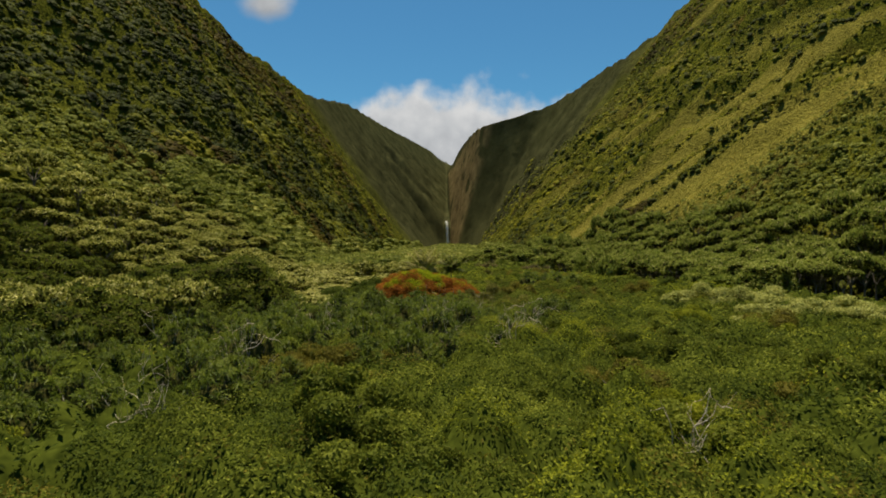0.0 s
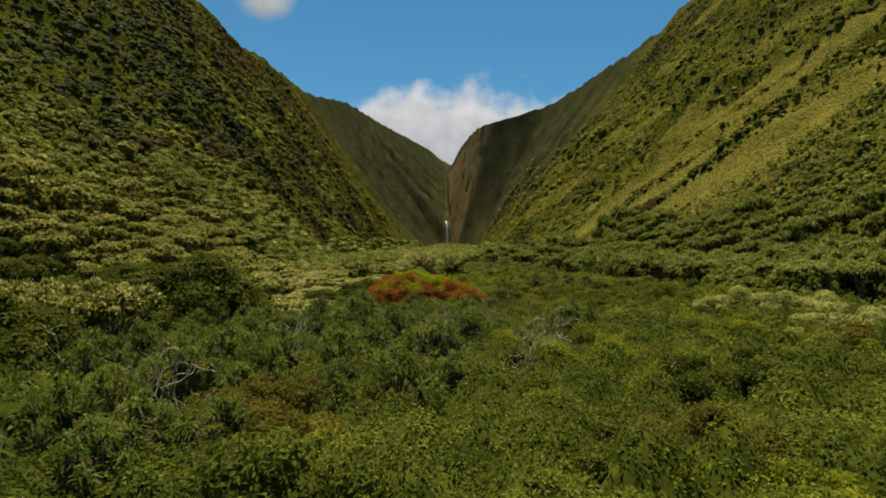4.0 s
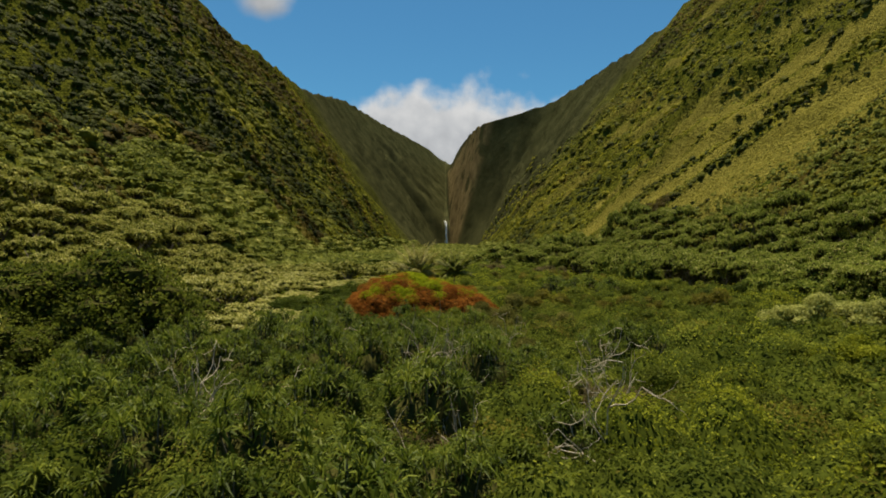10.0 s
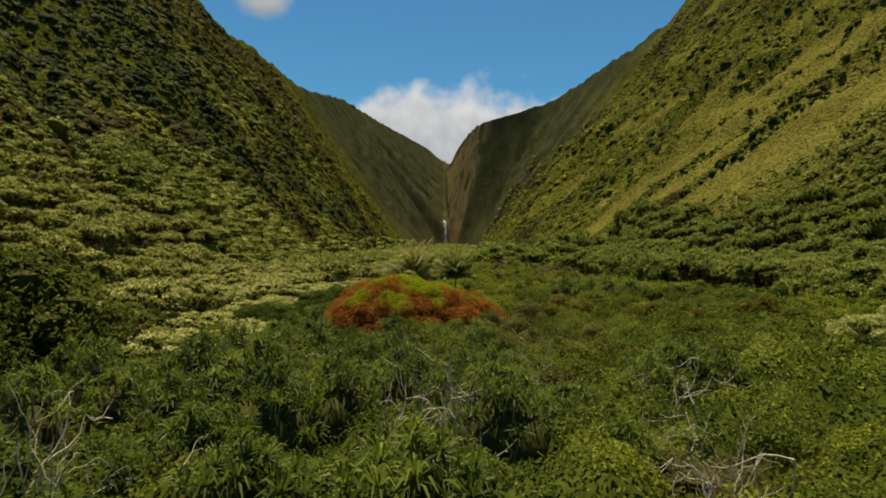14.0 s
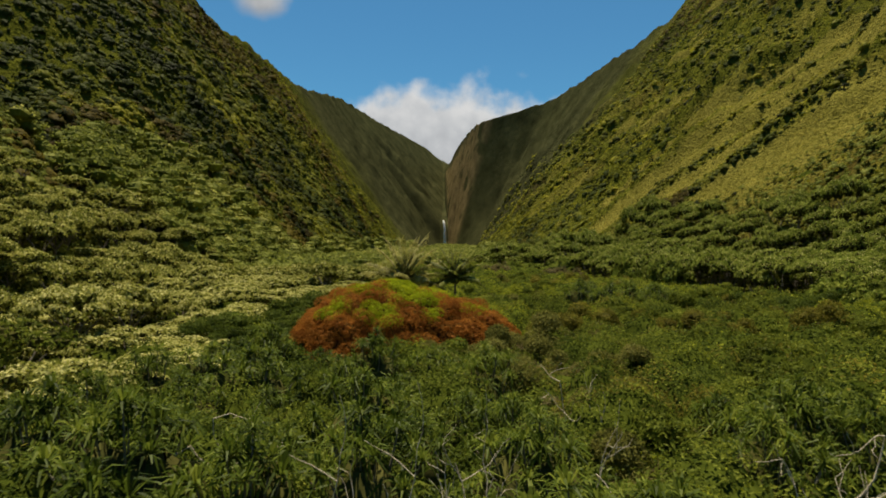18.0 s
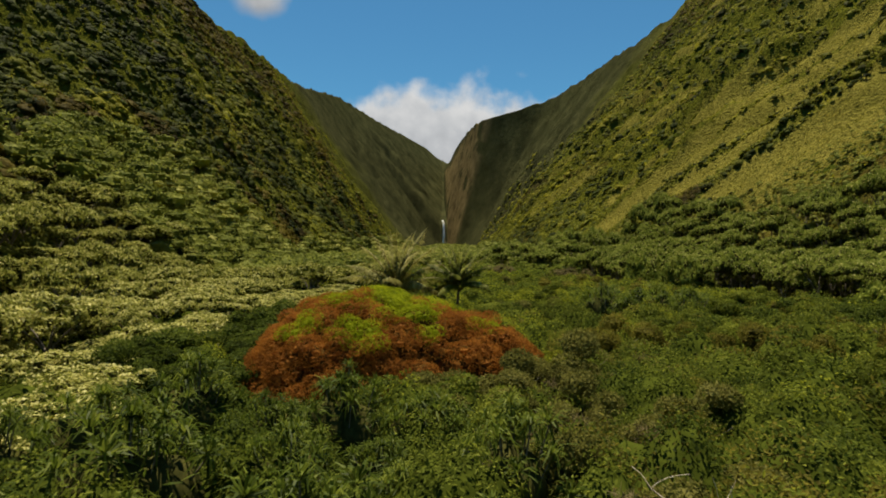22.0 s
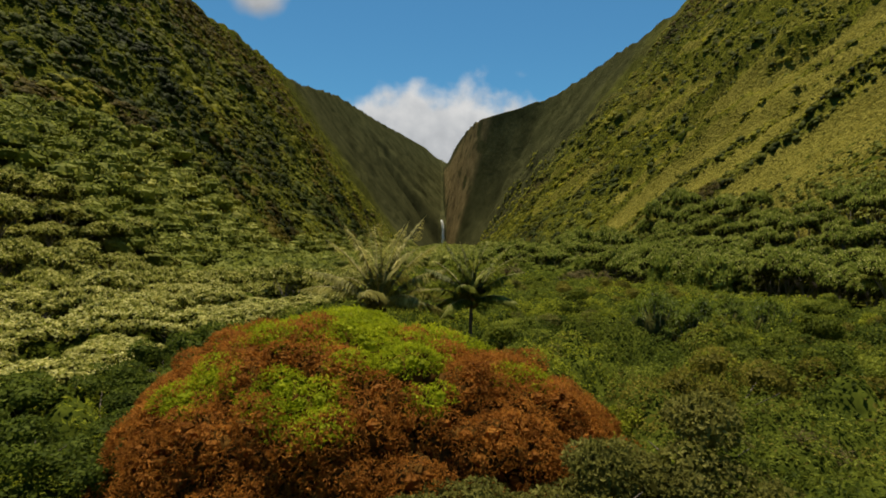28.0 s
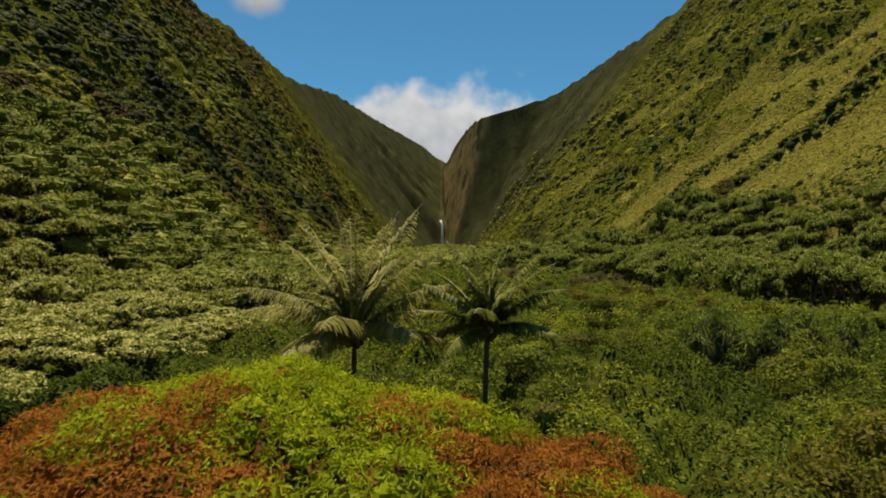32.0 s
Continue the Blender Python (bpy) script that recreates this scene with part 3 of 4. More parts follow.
# ---- bushes of the valley walls ----
def pads(C, N, R, thick, rng, rings, turns):
    """Low rounded bushes that hug a slope: uneven domes, open below."""
    a = np.linspace(0.12, 1.42, rings)
    b = np.linspace(0, 2 * math.pi, turns, endpoint=False)
    A, B = np.meshgrid(a, b, indexing="ij")
    k, m = len(C), rings * turns
    D = np.stack([np.sin(A) * np.cos(B), np.sin(A) * np.sin(B), np.cos(A) * thick], -1).reshape(1, m, 3) * (1 + 0.2 * rng.normal(size=(k, m, 1)))
    U = unit(np.cross(N, rng.normal(size=(k, 3))))
    W = np.cross(N, U)
    V = C[:, None] + R[:, None, None] * (D[..., :1] * U[:, None] + D[..., 1:2] * W[:, None] + D[..., 2:] * N[:, None])
    i, j = np.meshgrid(np.arange(rings - 1), np.arange(turns), indexing="ij")
    F = np.stack([i * turns + j, (i + 1) * turns + j, (i + 1) * turns + (j + 1) % turns, i * turns + (j + 1) % turns], -1).reshape(-1, 4)
    return V.reshape(-1, 3), (F[None] + (np.arange(k) * m)[:, None, None]).reshape(-1, 4)


def wall_kinds(side, x, y, s, rng):
    """What grows at each place of a wall."""
    n = len(x)
    jit = rng.normal(size=n)
    slant = y + 0.74 * np.abs(x)
    wide, mid, fine = fbm(x / 60, y / 60, 3, 101), fbm(slant / 24, x / 60, 3, 111), fbm(slant / 9, x / 26, 2, 115)
    spot = lambda cx, cy, rx, ry, lean=0.0: np.exp(-((x - cx) / rx) ** 2 - ((y - cy - lean * (x - cx)) / ry) ** 2)
    kind = np.full(n, "green", dtype="<U8")
    if side < 0:
        kind[(fine + 0.8 * mid > 0.2 + 0.08 * jit)] = "lime"
        kind[wide - 0.6 * mid > 0.16 + 0.07 * jit] = "brown"
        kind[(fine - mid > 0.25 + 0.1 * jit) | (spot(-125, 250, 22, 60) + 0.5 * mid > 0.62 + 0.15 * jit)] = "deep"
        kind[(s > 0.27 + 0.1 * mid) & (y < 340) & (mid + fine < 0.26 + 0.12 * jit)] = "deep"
        kind[(s > 0.7 + 0.1 * mid + 0.04 * jit) & (y > 400)] = "brown"
        kind[spot(-105, 338, 11, 30) + 0.3 * fine > 0.42 + 0.1 * jit] = "lime"
        kind[spot(-98, 233, 11, 13) + 0.3 * fine > 0.5 + 0.1 * jit] = "lime"
        # The gullies' shade is put in by giving their bushes the dark colour.
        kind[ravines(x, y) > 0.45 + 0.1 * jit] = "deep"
        near = y < 146 + 0.9 * np.clip(-x - 66, 0, 90) + 6 * mid
        low = np.where(near, s < 0.26 + 0.08 * mid, s < 0.045 + 0.05 * mid + 0.02 * ramp(300, 200, y)) & (y < 800)
        kind[low] = "forest"
        kind[low & (0.8 * fine + mid > 0.12 + 0.12 * jit) & (y < 420)] = "pale"
        kind[(spot(-75, 200, 17, 36, -0.6) + 0.25 * mid > 0.24 + 0.08 * jit) & (s > 0.03)] = "brown"
        kind[(s > np.where(y > 600, 0.93, 0.985)) | (ramp(380, 680, y) > rng.uniform(0.15, 1, n))] = ""
        return kind
    grass = grass_share(x, y)
    q = y + 0.74 * x + 14 * fbm(x / 40, y / 40, 3, 171)
    kind[fine + 0.7 * mid > -0.02 + 0.1 * jit] = "lime"
    kind[(ramp(418, 436, q) * ramp(500, 474, q) + 0.6 * mid > 0.6 + 0.15 * jit) & (x > 84)] = "deep"
    kind[(fine - mid > 0.3 + 0.1 * jit)] = "deep"
    kind[((y > 500) & (s > 0.74 + 0.06 * jit + 0.1 * mid)) | (spot(151, 286, 12, 12) > 0.5 + 0.12 * jit) | (spot(86, 268, 8, 14) > 0.55 + 0.12 * jit)] = "brown"
    kind[(spot(116, 178, 9, 10) > 0.5 + 0.12 * jit)] = "brown"
    low = ((q < 284 + 5 * jit) & (s < 0.2)) | (s < 0.035 + 0.03 * mid + 0.03 * ramp(300, 200, y))
    kind[low & (y < 800)] = "forest"
    bare = (grass > rng.uniform(0.12, 0.75, n)) & ~low
    kind[bare] = "dry"
    kind[((y > 1120)) | (s > np.where(y > 600, 0.93, 0.985))] = ""
    return kind


def build_slope_bushes():
    """Rounded bushes and small crowns that cover the walls."""
    rng = np.random.default_rng(13)
    groups = collections.defaultdict(list)
    zones = [(-1, 60, 330, 17000, 1.2, 1.0), (1, 100, 330, 13000, 1.15, 1.0), (-1, 330, 700, 9000, 1.8, 1.0), (1, 330, 700, 9000, 1.8, 1.0),
             (-1, 700, 1000, 900, 2.6, 0.5), (1, 700, 1000, 900, 2.6, 0.5), (-1, 60, 260, 9000, 0.85, 0.3), (1, 100, 300, 6000, 0.9, 0.2)]
    for side, y0, y1, n, size, most in zones:
        y = rng.uniform(y0, y1, n)
        s = rng.uniform(0.0, most, n)
        foot = along(y, Y_FOOT, X_LEFT if side < 0 else X_RIGHT)
        top = along(y, Y_RL, X_RL) if side < 0 else along(y, Y_RR, X_RR)
        x = foot + (top - foot) * s
        z = height(x, y)
        N = surface_normals(height, x, y, 1.5)
        kinds = wall_kinds(side, x, y, s, rng)
        near = y1 <= 330
        for key in ("green", "deep", "brown", "dry", "forest", "pale", "lime"):
            sel = kinds == key
            k = int(sel.sum())
            if not k:
                continue
            tall = key in ("forest", "pale")
            R = size * np.clip(0.9 * np.exp(0.42 * rng.normal(size=k)), 0.4, 1.7) * (0.75 if tall else 1.0) * (1 - 0.6 * ramp(0.9, 1.0, s[sel])) * (0.5 if key == "dry" else 1.0) * (1 - 0.45 * grass_share(x[sel], y[sel]) * (side > 0))
            up = unit(N[sel] + np.array([0, 0, 1.0]) * rng.uniform(0.1, 0.7, (k, 1)) + 0.15 * rng.normal(size=(k, 3)))
            C = np.stack([x[sel], y[sel], z[sel]], -1) + up * R[:, None] * (0.25 if tall else 0.0)
            if tall:
                C[:, 2] += rng.uniform(0.0, 0.9, k)
            if key != "dry":
                groups[key].append(pads(C, up, R * (0.82 if tall else 1.0), 0.6 if near else 0.42, rng, 4, 6))
            leaves = 5 if key == "dry" else 16 if tall else 9 if near else 5
            D = unit(rng.normal(size=(k, leaves, 3)))
            D = unit(D * np.where((D * up[:, None]).sum(-1, keepdims=True) < -0.2, -1, 1) + 0.25 * up[:, None])
            P = D - 0.36 * up[:, None] * (D * up[:, None]).sum(-1, keepdims=True)
            P = (C[:, None] + P * (R * 0.98)[:, None, None]).reshape(-1, 3)
            L = np.repeat(R * 0.5, leaves)
            D = D.reshape(-1, 3)
            groups[key].append(leaf_cards(P - D * L[:, None] * 0.25, D, L, L * 0.62, rng, 0.1, 0.35))
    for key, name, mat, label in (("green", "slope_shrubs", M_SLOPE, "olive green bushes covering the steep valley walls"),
                                  ("deep", "dark_slope_shrubs", M_SLOPE_DEEP, "dark green bushes of the walls, also painted shade in the gullies"),
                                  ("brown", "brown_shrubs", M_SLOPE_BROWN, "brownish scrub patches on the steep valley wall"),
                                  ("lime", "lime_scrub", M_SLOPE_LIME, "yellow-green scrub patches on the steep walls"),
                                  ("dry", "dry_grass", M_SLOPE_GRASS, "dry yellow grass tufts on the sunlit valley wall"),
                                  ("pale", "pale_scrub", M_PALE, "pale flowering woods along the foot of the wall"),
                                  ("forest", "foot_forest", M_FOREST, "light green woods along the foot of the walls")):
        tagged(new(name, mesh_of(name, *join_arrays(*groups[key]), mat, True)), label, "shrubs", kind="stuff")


build_slope_bushes()


def build_slope_scrub():
    """Fine scrub and grass between the bushes of the walls."""
    rng = np.random.default_rng(15)
    groups = {"grass": [], "green": [], "lime": []}
    for side, y0, y1, n, size in ((1, 110, 330, 80000, 0.9), (1, 330, 700, 60000, 1.4), (-1, 90, 330, 36000, 0.9), (-1, 330, 700, 22000, 1.4)):
        y = rng.uniform(y0, y1, n)
        s = rng.uniform(0.03, 0.97, n)
        foot = along(y, Y_FOOT, X_RIGHT if side > 0 else X_LEFT)
        top = along(y, Y_RR, X_RR) if side > 0 else along(y, Y_RL, X_RL)
        x = foot + (top - foot) * s
        N = surface_normals(height, x, y, 1.5)
        P = np.stack([x, y, height(x, y)], -1) + N * 0.1
        grass = (grass_share(x, y) > rng.uniform(0.15, 0.8, n)) & (side > 0)
        lime = ~grass & (fbm(x / 30, y / 30, 3, 197) > (0.02 if side > 0 else 0.16) + 0.12 * rng.normal(size=n))
        for key, sel in (("grass", grass), ("lime", lime), ("green", ~grass & ~lime)):
            groups[key].append(leaf_cards(P[sel], N[sel], size * (1.1 if key == "grass" else 1.0), size * (0.4 if key == "grass" else 0.7), rng, 0.3, 0.3))
    for key, name, mat, label in (("grass", "slope_grass", M_SLOPE_GRASS, "dry pale grass in bands on the sunlit wall"),
                                  ("green", "slope_scrub", M_SLOPE, "olive scrub between the bushes of the steep walls"),
                                  ("lime", "bright_scrub", M_SLOPE_LIME, "yellow-green scrub of the steep walls")):
        tagged(new(name, mesh_of(name, *join_arrays(*groups[key]), mat)), label, "shrubs", kind="stuff")


build_slope_scrub()


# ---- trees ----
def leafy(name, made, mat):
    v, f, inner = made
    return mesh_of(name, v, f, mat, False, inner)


def umbrella_lobes(rng, radius, count, base, dome, share=0.225):
    """Lumps over a low dome: a broad crown of separate clumps."""
    a = rng.uniform(0, 2 * math.pi, count)
    r = radius * np.sqrt(rng.uniform(0, 1, count))
    C = np.stack([r * np.cos(a), r * np.sin(a), base + dome * (1 - (r / radius) ** 2) + rng.uniform(-0.3, 0.3, count)], -1)
    q = rng.uniform(0.7, 1.4, count) * radius * share
    return C, np.stack([q, q, q * rng.uniform(0.6, 0.8, count)], -1)


def limbs(rng, top, spread, count, radius):
    sets = [tube([(0, 0, -0.3), (0.1, 0, top * 0.3), (0.05, 0.1, top * 0.55)], [radius * 1.25, radius, radius * 0.85])]
    for k in range(count):
        a = 2 * math.pi * (k + rng.uniform(0, 0.6)) / count
        q = spread * rng.uniform(0.5, 0.9)
        sets.append(tube([(0.05, 0.05, top * 0.45), (q * 0.45 * math.cos(a), q * 0.45 * math.sin(a), top * 0.72), (q * math.cos(a), q * math.sin(a), top * 0.95)],
                         [radius * 0.6, radius * 0.4, radius * 0.15], 5))
    return join_arrays(*sets)


def tree(name, label, category, group, rng, radius, lobes, base, dome, leaves, length, width, mat, trunk=0.16, low=-0.35, blossom=0, share=0.225):
    C, R = umbrella_lobes(rng, radius, lobes, base, dome, share)
    root = tagged(empty(name, Matrix()), label, category, group)
    part("trunk", mesh_of("trunk", *limbs(rng, base, radius * 0.8, 5, trunk), M_BARK, True), root, "grey branching trunk")
    part("crown", leafy("crown", foliage(C, R, leaves, length, width, rng, low, 0.45, 0.66), mat), root)
    if blossom:
        pick = rng.integers(0, len(C), blossom)
        D = unit(rng.normal(size=(blossom, 3)) * np.array([0.6, 0.6, 0.3]) + np.array([0, 0, 0.9]))
        part("blossom", mesh_of("blossom", *leaf_cards(C[pick] + D * R[pick] * rng.uniform(1.0, 1.12, (blossom, 1)), D, 0.24, 0.17, rng, 0.1, 0.3), M_CREAM), root, "cream flower clusters")
    return root


def put(thing, x, y, turn, size, sink=0.0, lean=(0, 0), tall=1.0):
    z = float(height(x, y)[0]) - sink
    thing.matrix_basis = pose(x, y, z, lean[0], lean[1], turn) @ Matrix.Diagonal((size, size, size * tall, 1))


def place(templates, spots):
    """Each spot takes one of the templates: the first use is the template itself, later ones are copies."""
    used = set()
    for x, y, kind, turn, size, tall in spots:
        t = templates[kind % len(templates)]
        if id(t) in used:
            t = copy_thing(t, Matrix())
            put(t, x, y, turn, size, tall=tall)
        else:
            used.add(id(t))
            put(t, x, y, turn, size, tall=tall)


def spread_spots(rng, inside, x0, x1, y0, y1, gap, limit):
    """Places at least a gap apart within a region."""
    got = []
    for _ in range(limit * 30):
        x, y = rng.uniform(x0, x1), rng.uniform(y0, y1)
        if inside(x, y) and all((x - a) ** 2 + (y - b) ** 2 > gap * gap for a, b in got):
            got.append((x, y))
            if len(got) >= limit:
                break
    return got


def build_candlenuts():
    rng = np.random.default_rng(17)
    pale = [tree("candlenut_tree", "pale cream-green candlenut tree with flowering clumped crown", "tree", "candlenut trees", rng, 3.1, 62, 3.7, 0.8, 2200, 0.34, 0.23, M_PALE, blossom=800, share=0.14) for _ in range(5)]
    fine = [tree("candlenut_tree", "pale cream-green candlenut tree with flowering clumped crown", "tree", "candlenut trees", rng, 3.1, 70, 3.7, 0.8, 3800, 0.24, 0.16, M_PALE, blossom=1500, share=0.13) for _ in range(4)]
    green = [tree("forest_tree", "light green broad-crowned tree at the wood's edge", "tree", "trees of the flat woods", rng, 3.5, 56, 5.0, 0.9, 3000, 0.32, 0.21, M_EDGE, low=-0.1, blossom=300, share=0.19) for _ in range(4)]

    def in_left(x, y):
        edge = np.interp(y, [40, 62, 69, 76, 82, 90, 104, 130, 180, 230], [-24, -25, -16, -14, -15, -18, -18, -14, -8, 4])
        return x < edge and x > along(y, Y_FOOT, X_LEFT) - 22
    spots = spread_spots(rng, in_left, -70, 5, 42, 168, 3.0, 385)
    shady = [(x, y) for x, y in spots if y < 65 or (x < -19 and y < 77)]
    spots = [p for p in spots if p not in shady]
    close = [(x, y) for x, y in spots if x > -34 and 60 < y < 140]
    place(pale, [(x, y, int(rng.integers(5)), rng.uniform(0, 360), rng.uniform(0.6, 1.05), rng.uniform(0.85, 1.4)) for x, y in spots if (x, y) not in close] + [(x, y, k, 50 * k, 0.9, 1.5) for k, (x, y) in enumerate([(-22.6, 51.4), (-25, 52.2), (-27.6, 53), (-30, 53.6), (-32.4, 54), (-33, 46), (-35.5, 47), (-30.6, 45)])])
    leafy_kinds = [tree("broadleaf_tree", "mid-green broad-crowned tree beside the screw pine grove", "tree", "green trees by the screw pines", rng, 3.2, 26, 3.6, 1.5, 2600, 0.28, 0.17, M_WOOD, low=-0.6) for _ in range(4)]
    place(leafy_kinds, [(x, y, int(rng.integers(4)), rng.uniform(0, 360), rng.uniform(0.65, 1.05), rng.uniform(0.75, 1.15)) for x, y in shady])
    place(fine, [(x, y, int(rng.integers(4)), rng.uniform(0, 360), rng.uniform(0.65, 1.0), rng.uniform(0.55, 0.9) if x > -22 else rng.uniform(0.8, 1.35)) for x, y in close])

    def in_right(x, y):
        edge = wood_edge(y)
        return x > edge and x < along(y, Y_FOOT, X_RIGHT) + 12
    spots = spread_spots(rng, in_right, 5, 95, 100, 252, 3.5, 290)
    place(green, [(x, y, int(rng.integers(4)), rng.uniform(0, 360), rng.uniform(0.75, 1.1), rng.uniform(0.92, 1.12) * (6.3 + 0.14 * (x - float(wood_edge(y))) - min(float(height(x, y)[0]), 0)) / 6.0) for x, y in spots])
    curtain = [tree("edge_tree", "leafy tree with its crown hanging low at the wood's edge", "tree", "low-crowned trees of the wood's edge", rng, 3.0, 36, 1.6, 4.0, 2600, 0.34, 0.22, M_EDGE, low=-0.8, blossom=200) for _ in range(3)]
    rim = [(float(wood_edge(y)) - 1.0 + rng.uniform(-1.2, 1.2), y) for y in (*np.arange(104, 134, 2.6), *np.arange(175, 187, 2.6), *np.arange(236, 246, 3.0))]
    place(curtain, [(x, y, k, rng.uniform(0, 360), rng.uniform(0.85, 1.1), rng.uniform(0.95, 1.15) * (6.6 - float(height(x, y)[0])) / 6.6) for k, (x, y) in enumerate(rim)])
    bush = [tree("edge_bush", "leafy light green bush hanging at the wood's edge", "shrub", "bushes along the flat woods", rng, 2.4, 12, 1.3, 1.4, 800, 0.42, 0.28, M_EDGE, 0.06) for _ in range(3)]
    edge = [(float(wood_edge(y)) - 2.2 + rng.uniform(-2, 1.5), y) for y in np.arange(112, 236, 1.7)]
    edge = [(x, y) for x, y in edge if not (130 < y < 175 or 187 < y < 238)]
    edge += [(x, float(np.interp(x, [8, 42], [246, 231])) + rng.uniform(-1.5, 1)) for x in np.arange(4, 42, 1.6)]
    place(bush, [(x, y, int(rng.integers(3)), rng.uniform(0, 360), rng.uniform(0.9, 1.4), rng.uniform(0.9, 1.4) * (3.2 - float(height(x, y)[0])) / 3.0) for x, y in edge])


build_candlenuts()


def build_far_woods():
    """The closed woods of the upper valley floor, too far off to be counted."""
    rng = np.random.default_rng(19)
    sets, pale = [], []
    for y0, y1, n, size, leaves in ((160, 200, 320, 2.3, 60), (195, 420, 1700, 2.5, 48), (420, 800, 1200, 4.0, 24), (800, 1270, 600, 7.0, 18)):
        y = rng.uniform(y0, y1, n)
        lf, rf = along(y, Y_FOOT, X_LEFT), along(y, Y_FOOT, X_RIGHT)
        spill = np.where(y < 800, 7.0, -4.0)
        x = lf - spill + (rf - lf + 1.9 * spill) * rng.uniform(0, 1, n)
        x = np.where((y < 256) & (x > -12) & (x < wood_edge(y) + 30), -45 - rng.uniform(0, 40, n), x)
        R = size * rng.uniform(0.7, 1.3, n)
        C = np.stack([x, y, height(x, y) + 4.2 + rng.uniform(-1, 1, n)], -1)
        tone = fbm(x / 30, y / 45, 3, 121)
        light = (tone + 0.25 * rng.normal(size=n) > 0.1) & (y < 480) & (x < 10)
        for sel, out in ((~light, sets), (light, pale)):
            k = int(sel.sum())
            D = unit(rng.normal(size=(k, leaves, 3)) + np.array([0, 0, 0.5]))
            P = (C[sel][:, None] + D * R[sel][:, None, None] * np.array([1, 1, 0.55])).reshape(-1, 3)
            L = np.repeat(R[sel] * 0.3, leaves)
            out.append(leaf_cards(P, D.reshape(-1, 3), L, L * 0.7, rng, 0.2, 0.4))
            out.append(lumps(C[sel], R[sel][:, None] * np.array([[0.95, 0.95, 0.5]]), rng, 4, 6))
    tagged(new("far_woods", mesh_of("far_woods", *join_arrays(*sets), M_FOREST)), "light green woods closing the upper valley floor", "woods", kind="stuff")
    tagged(new("pale_woods", mesh_of("pale_woods", *join_arrays(*pale), M_PALE)), "pale flowering woods on the upper valley floor", "woods", kind="stuff")


build_far_woods()


# ---- the mango tree with red and yellow-green young leaves ----
def build_mango():
    rng = np.random.default_rng(23)
    root = tagged(empty("mango_tree", pose(-3.0, 92.5, float(height(-3.0, 92.5)[0]))), "broad domed mango tree flushed rust-red with yellow-green top", "tree")
    part("trunk", mesh_of("trunk", *limbs(rng, 3.6, 5.5, 7, 0.4), M_BARK, True), root, "thick grey trunk")
    # one broad dome that runs out in a low shoulder to one side, with deep grooves between its clumps
    D = unit(rng.normal(size=(4200, 3)))
    D[:, 2] = np.abs(D[:, 2])
    D = D[:1250]
    turn, rise = np.arctan2(D[:, 1], D[:, 0]), np.arcsin(np.clip(D[:, 2], 0, 1))
    east = ramp(0.15, 0.95, np.cos(turn) * np.cos(rise) ** 0.5)
    reach = np.stack([6.8 + 3.3 * east, 7.0 - 1.2 * east, 5.35 - 0.35 * east], -1)
    clump, _ = mounds(turn * 5.5 * np.cos(rise * 0.8), rise * 6.0, 1.5, 500)
    dip = np.zeros(len(D))
    for a, e, w in ((-2.0, 0.42, 0.13), (-1.52, 0.36, 0.12), (-1.1, 0.5, 0.10), (-2.5, 0.25, 0.12), (-1.75, 0.12, 0.12), (2.6, 0.3, 0.12), (0.9, 0.35, 0.12)):
        dip = np.maximum(dip, np.exp(-(((turn - a) / w) ** 2 + ((rise - e) / (w * 0.7)) ** 2)))
    swell = 0.92 + 0.10 * clump - 0.22 * dip + 0.04 * fbm(turn * 4, rise * 5, 2, 131) + rng.uniform(-0.02, 0.02, len(D))
    C = D * reach * swell[:, None] + np.array([-1.1, -1.2, 0.3])
    n = len(C)
    X, Y, dome = C[:, 0], C[:, 1], C[:, 2]
    q = rng.uniform(0.42, 0.8, n)
    R = np.stack([q, q, q * 0.8], -1)
    top = dome + 3.4 * fbm(X / 1.4, Y / 1.4, 3, 141) + 0.6 * rng.normal(size=n) - 1.2 * np.clip(Y + 0.2 - 0.25 * np.clip(X, 0, 9), 0, 9) - 0.45 * np.clip(-X - 3.4, 0, 9) > 4.2
    top &= dome > 3.5 + 0.8 * fbm(X / 2, Y / 2, 2, 143)
    pick = rng.uniform(0, 1, n) < 0.95
    for sel, name, mat, label in ((~top, "red_foliage", M_RED, "rust-red young leaves"), (top, "green_foliage", M_GOLD, "yellow-green leaves")):
        cnt = int(420000 * sel.sum() / n)
        part(name, mesh_of(name, *foliage(C[sel], R[sel], cnt, 0.155, 0.046, rng, -0.4, 0.25, 0.35)[:2], mat), root, label)
    # Core lumps coloured dark for the shade between the mango's clumps.
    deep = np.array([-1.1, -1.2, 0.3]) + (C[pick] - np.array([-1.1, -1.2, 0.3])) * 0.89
    part("inner_foliage", mesh_of("inner_foliage", *lumps(deep, np.repeat(rng.uniform(0.4, 0.6, len(deep))[:, None], 3, 1), rng, 6, 9, 0.12), M_MANGO_SHADE, True), root, "dark core inside the crown, coloured as its inner shade")
    return root


build_mango()


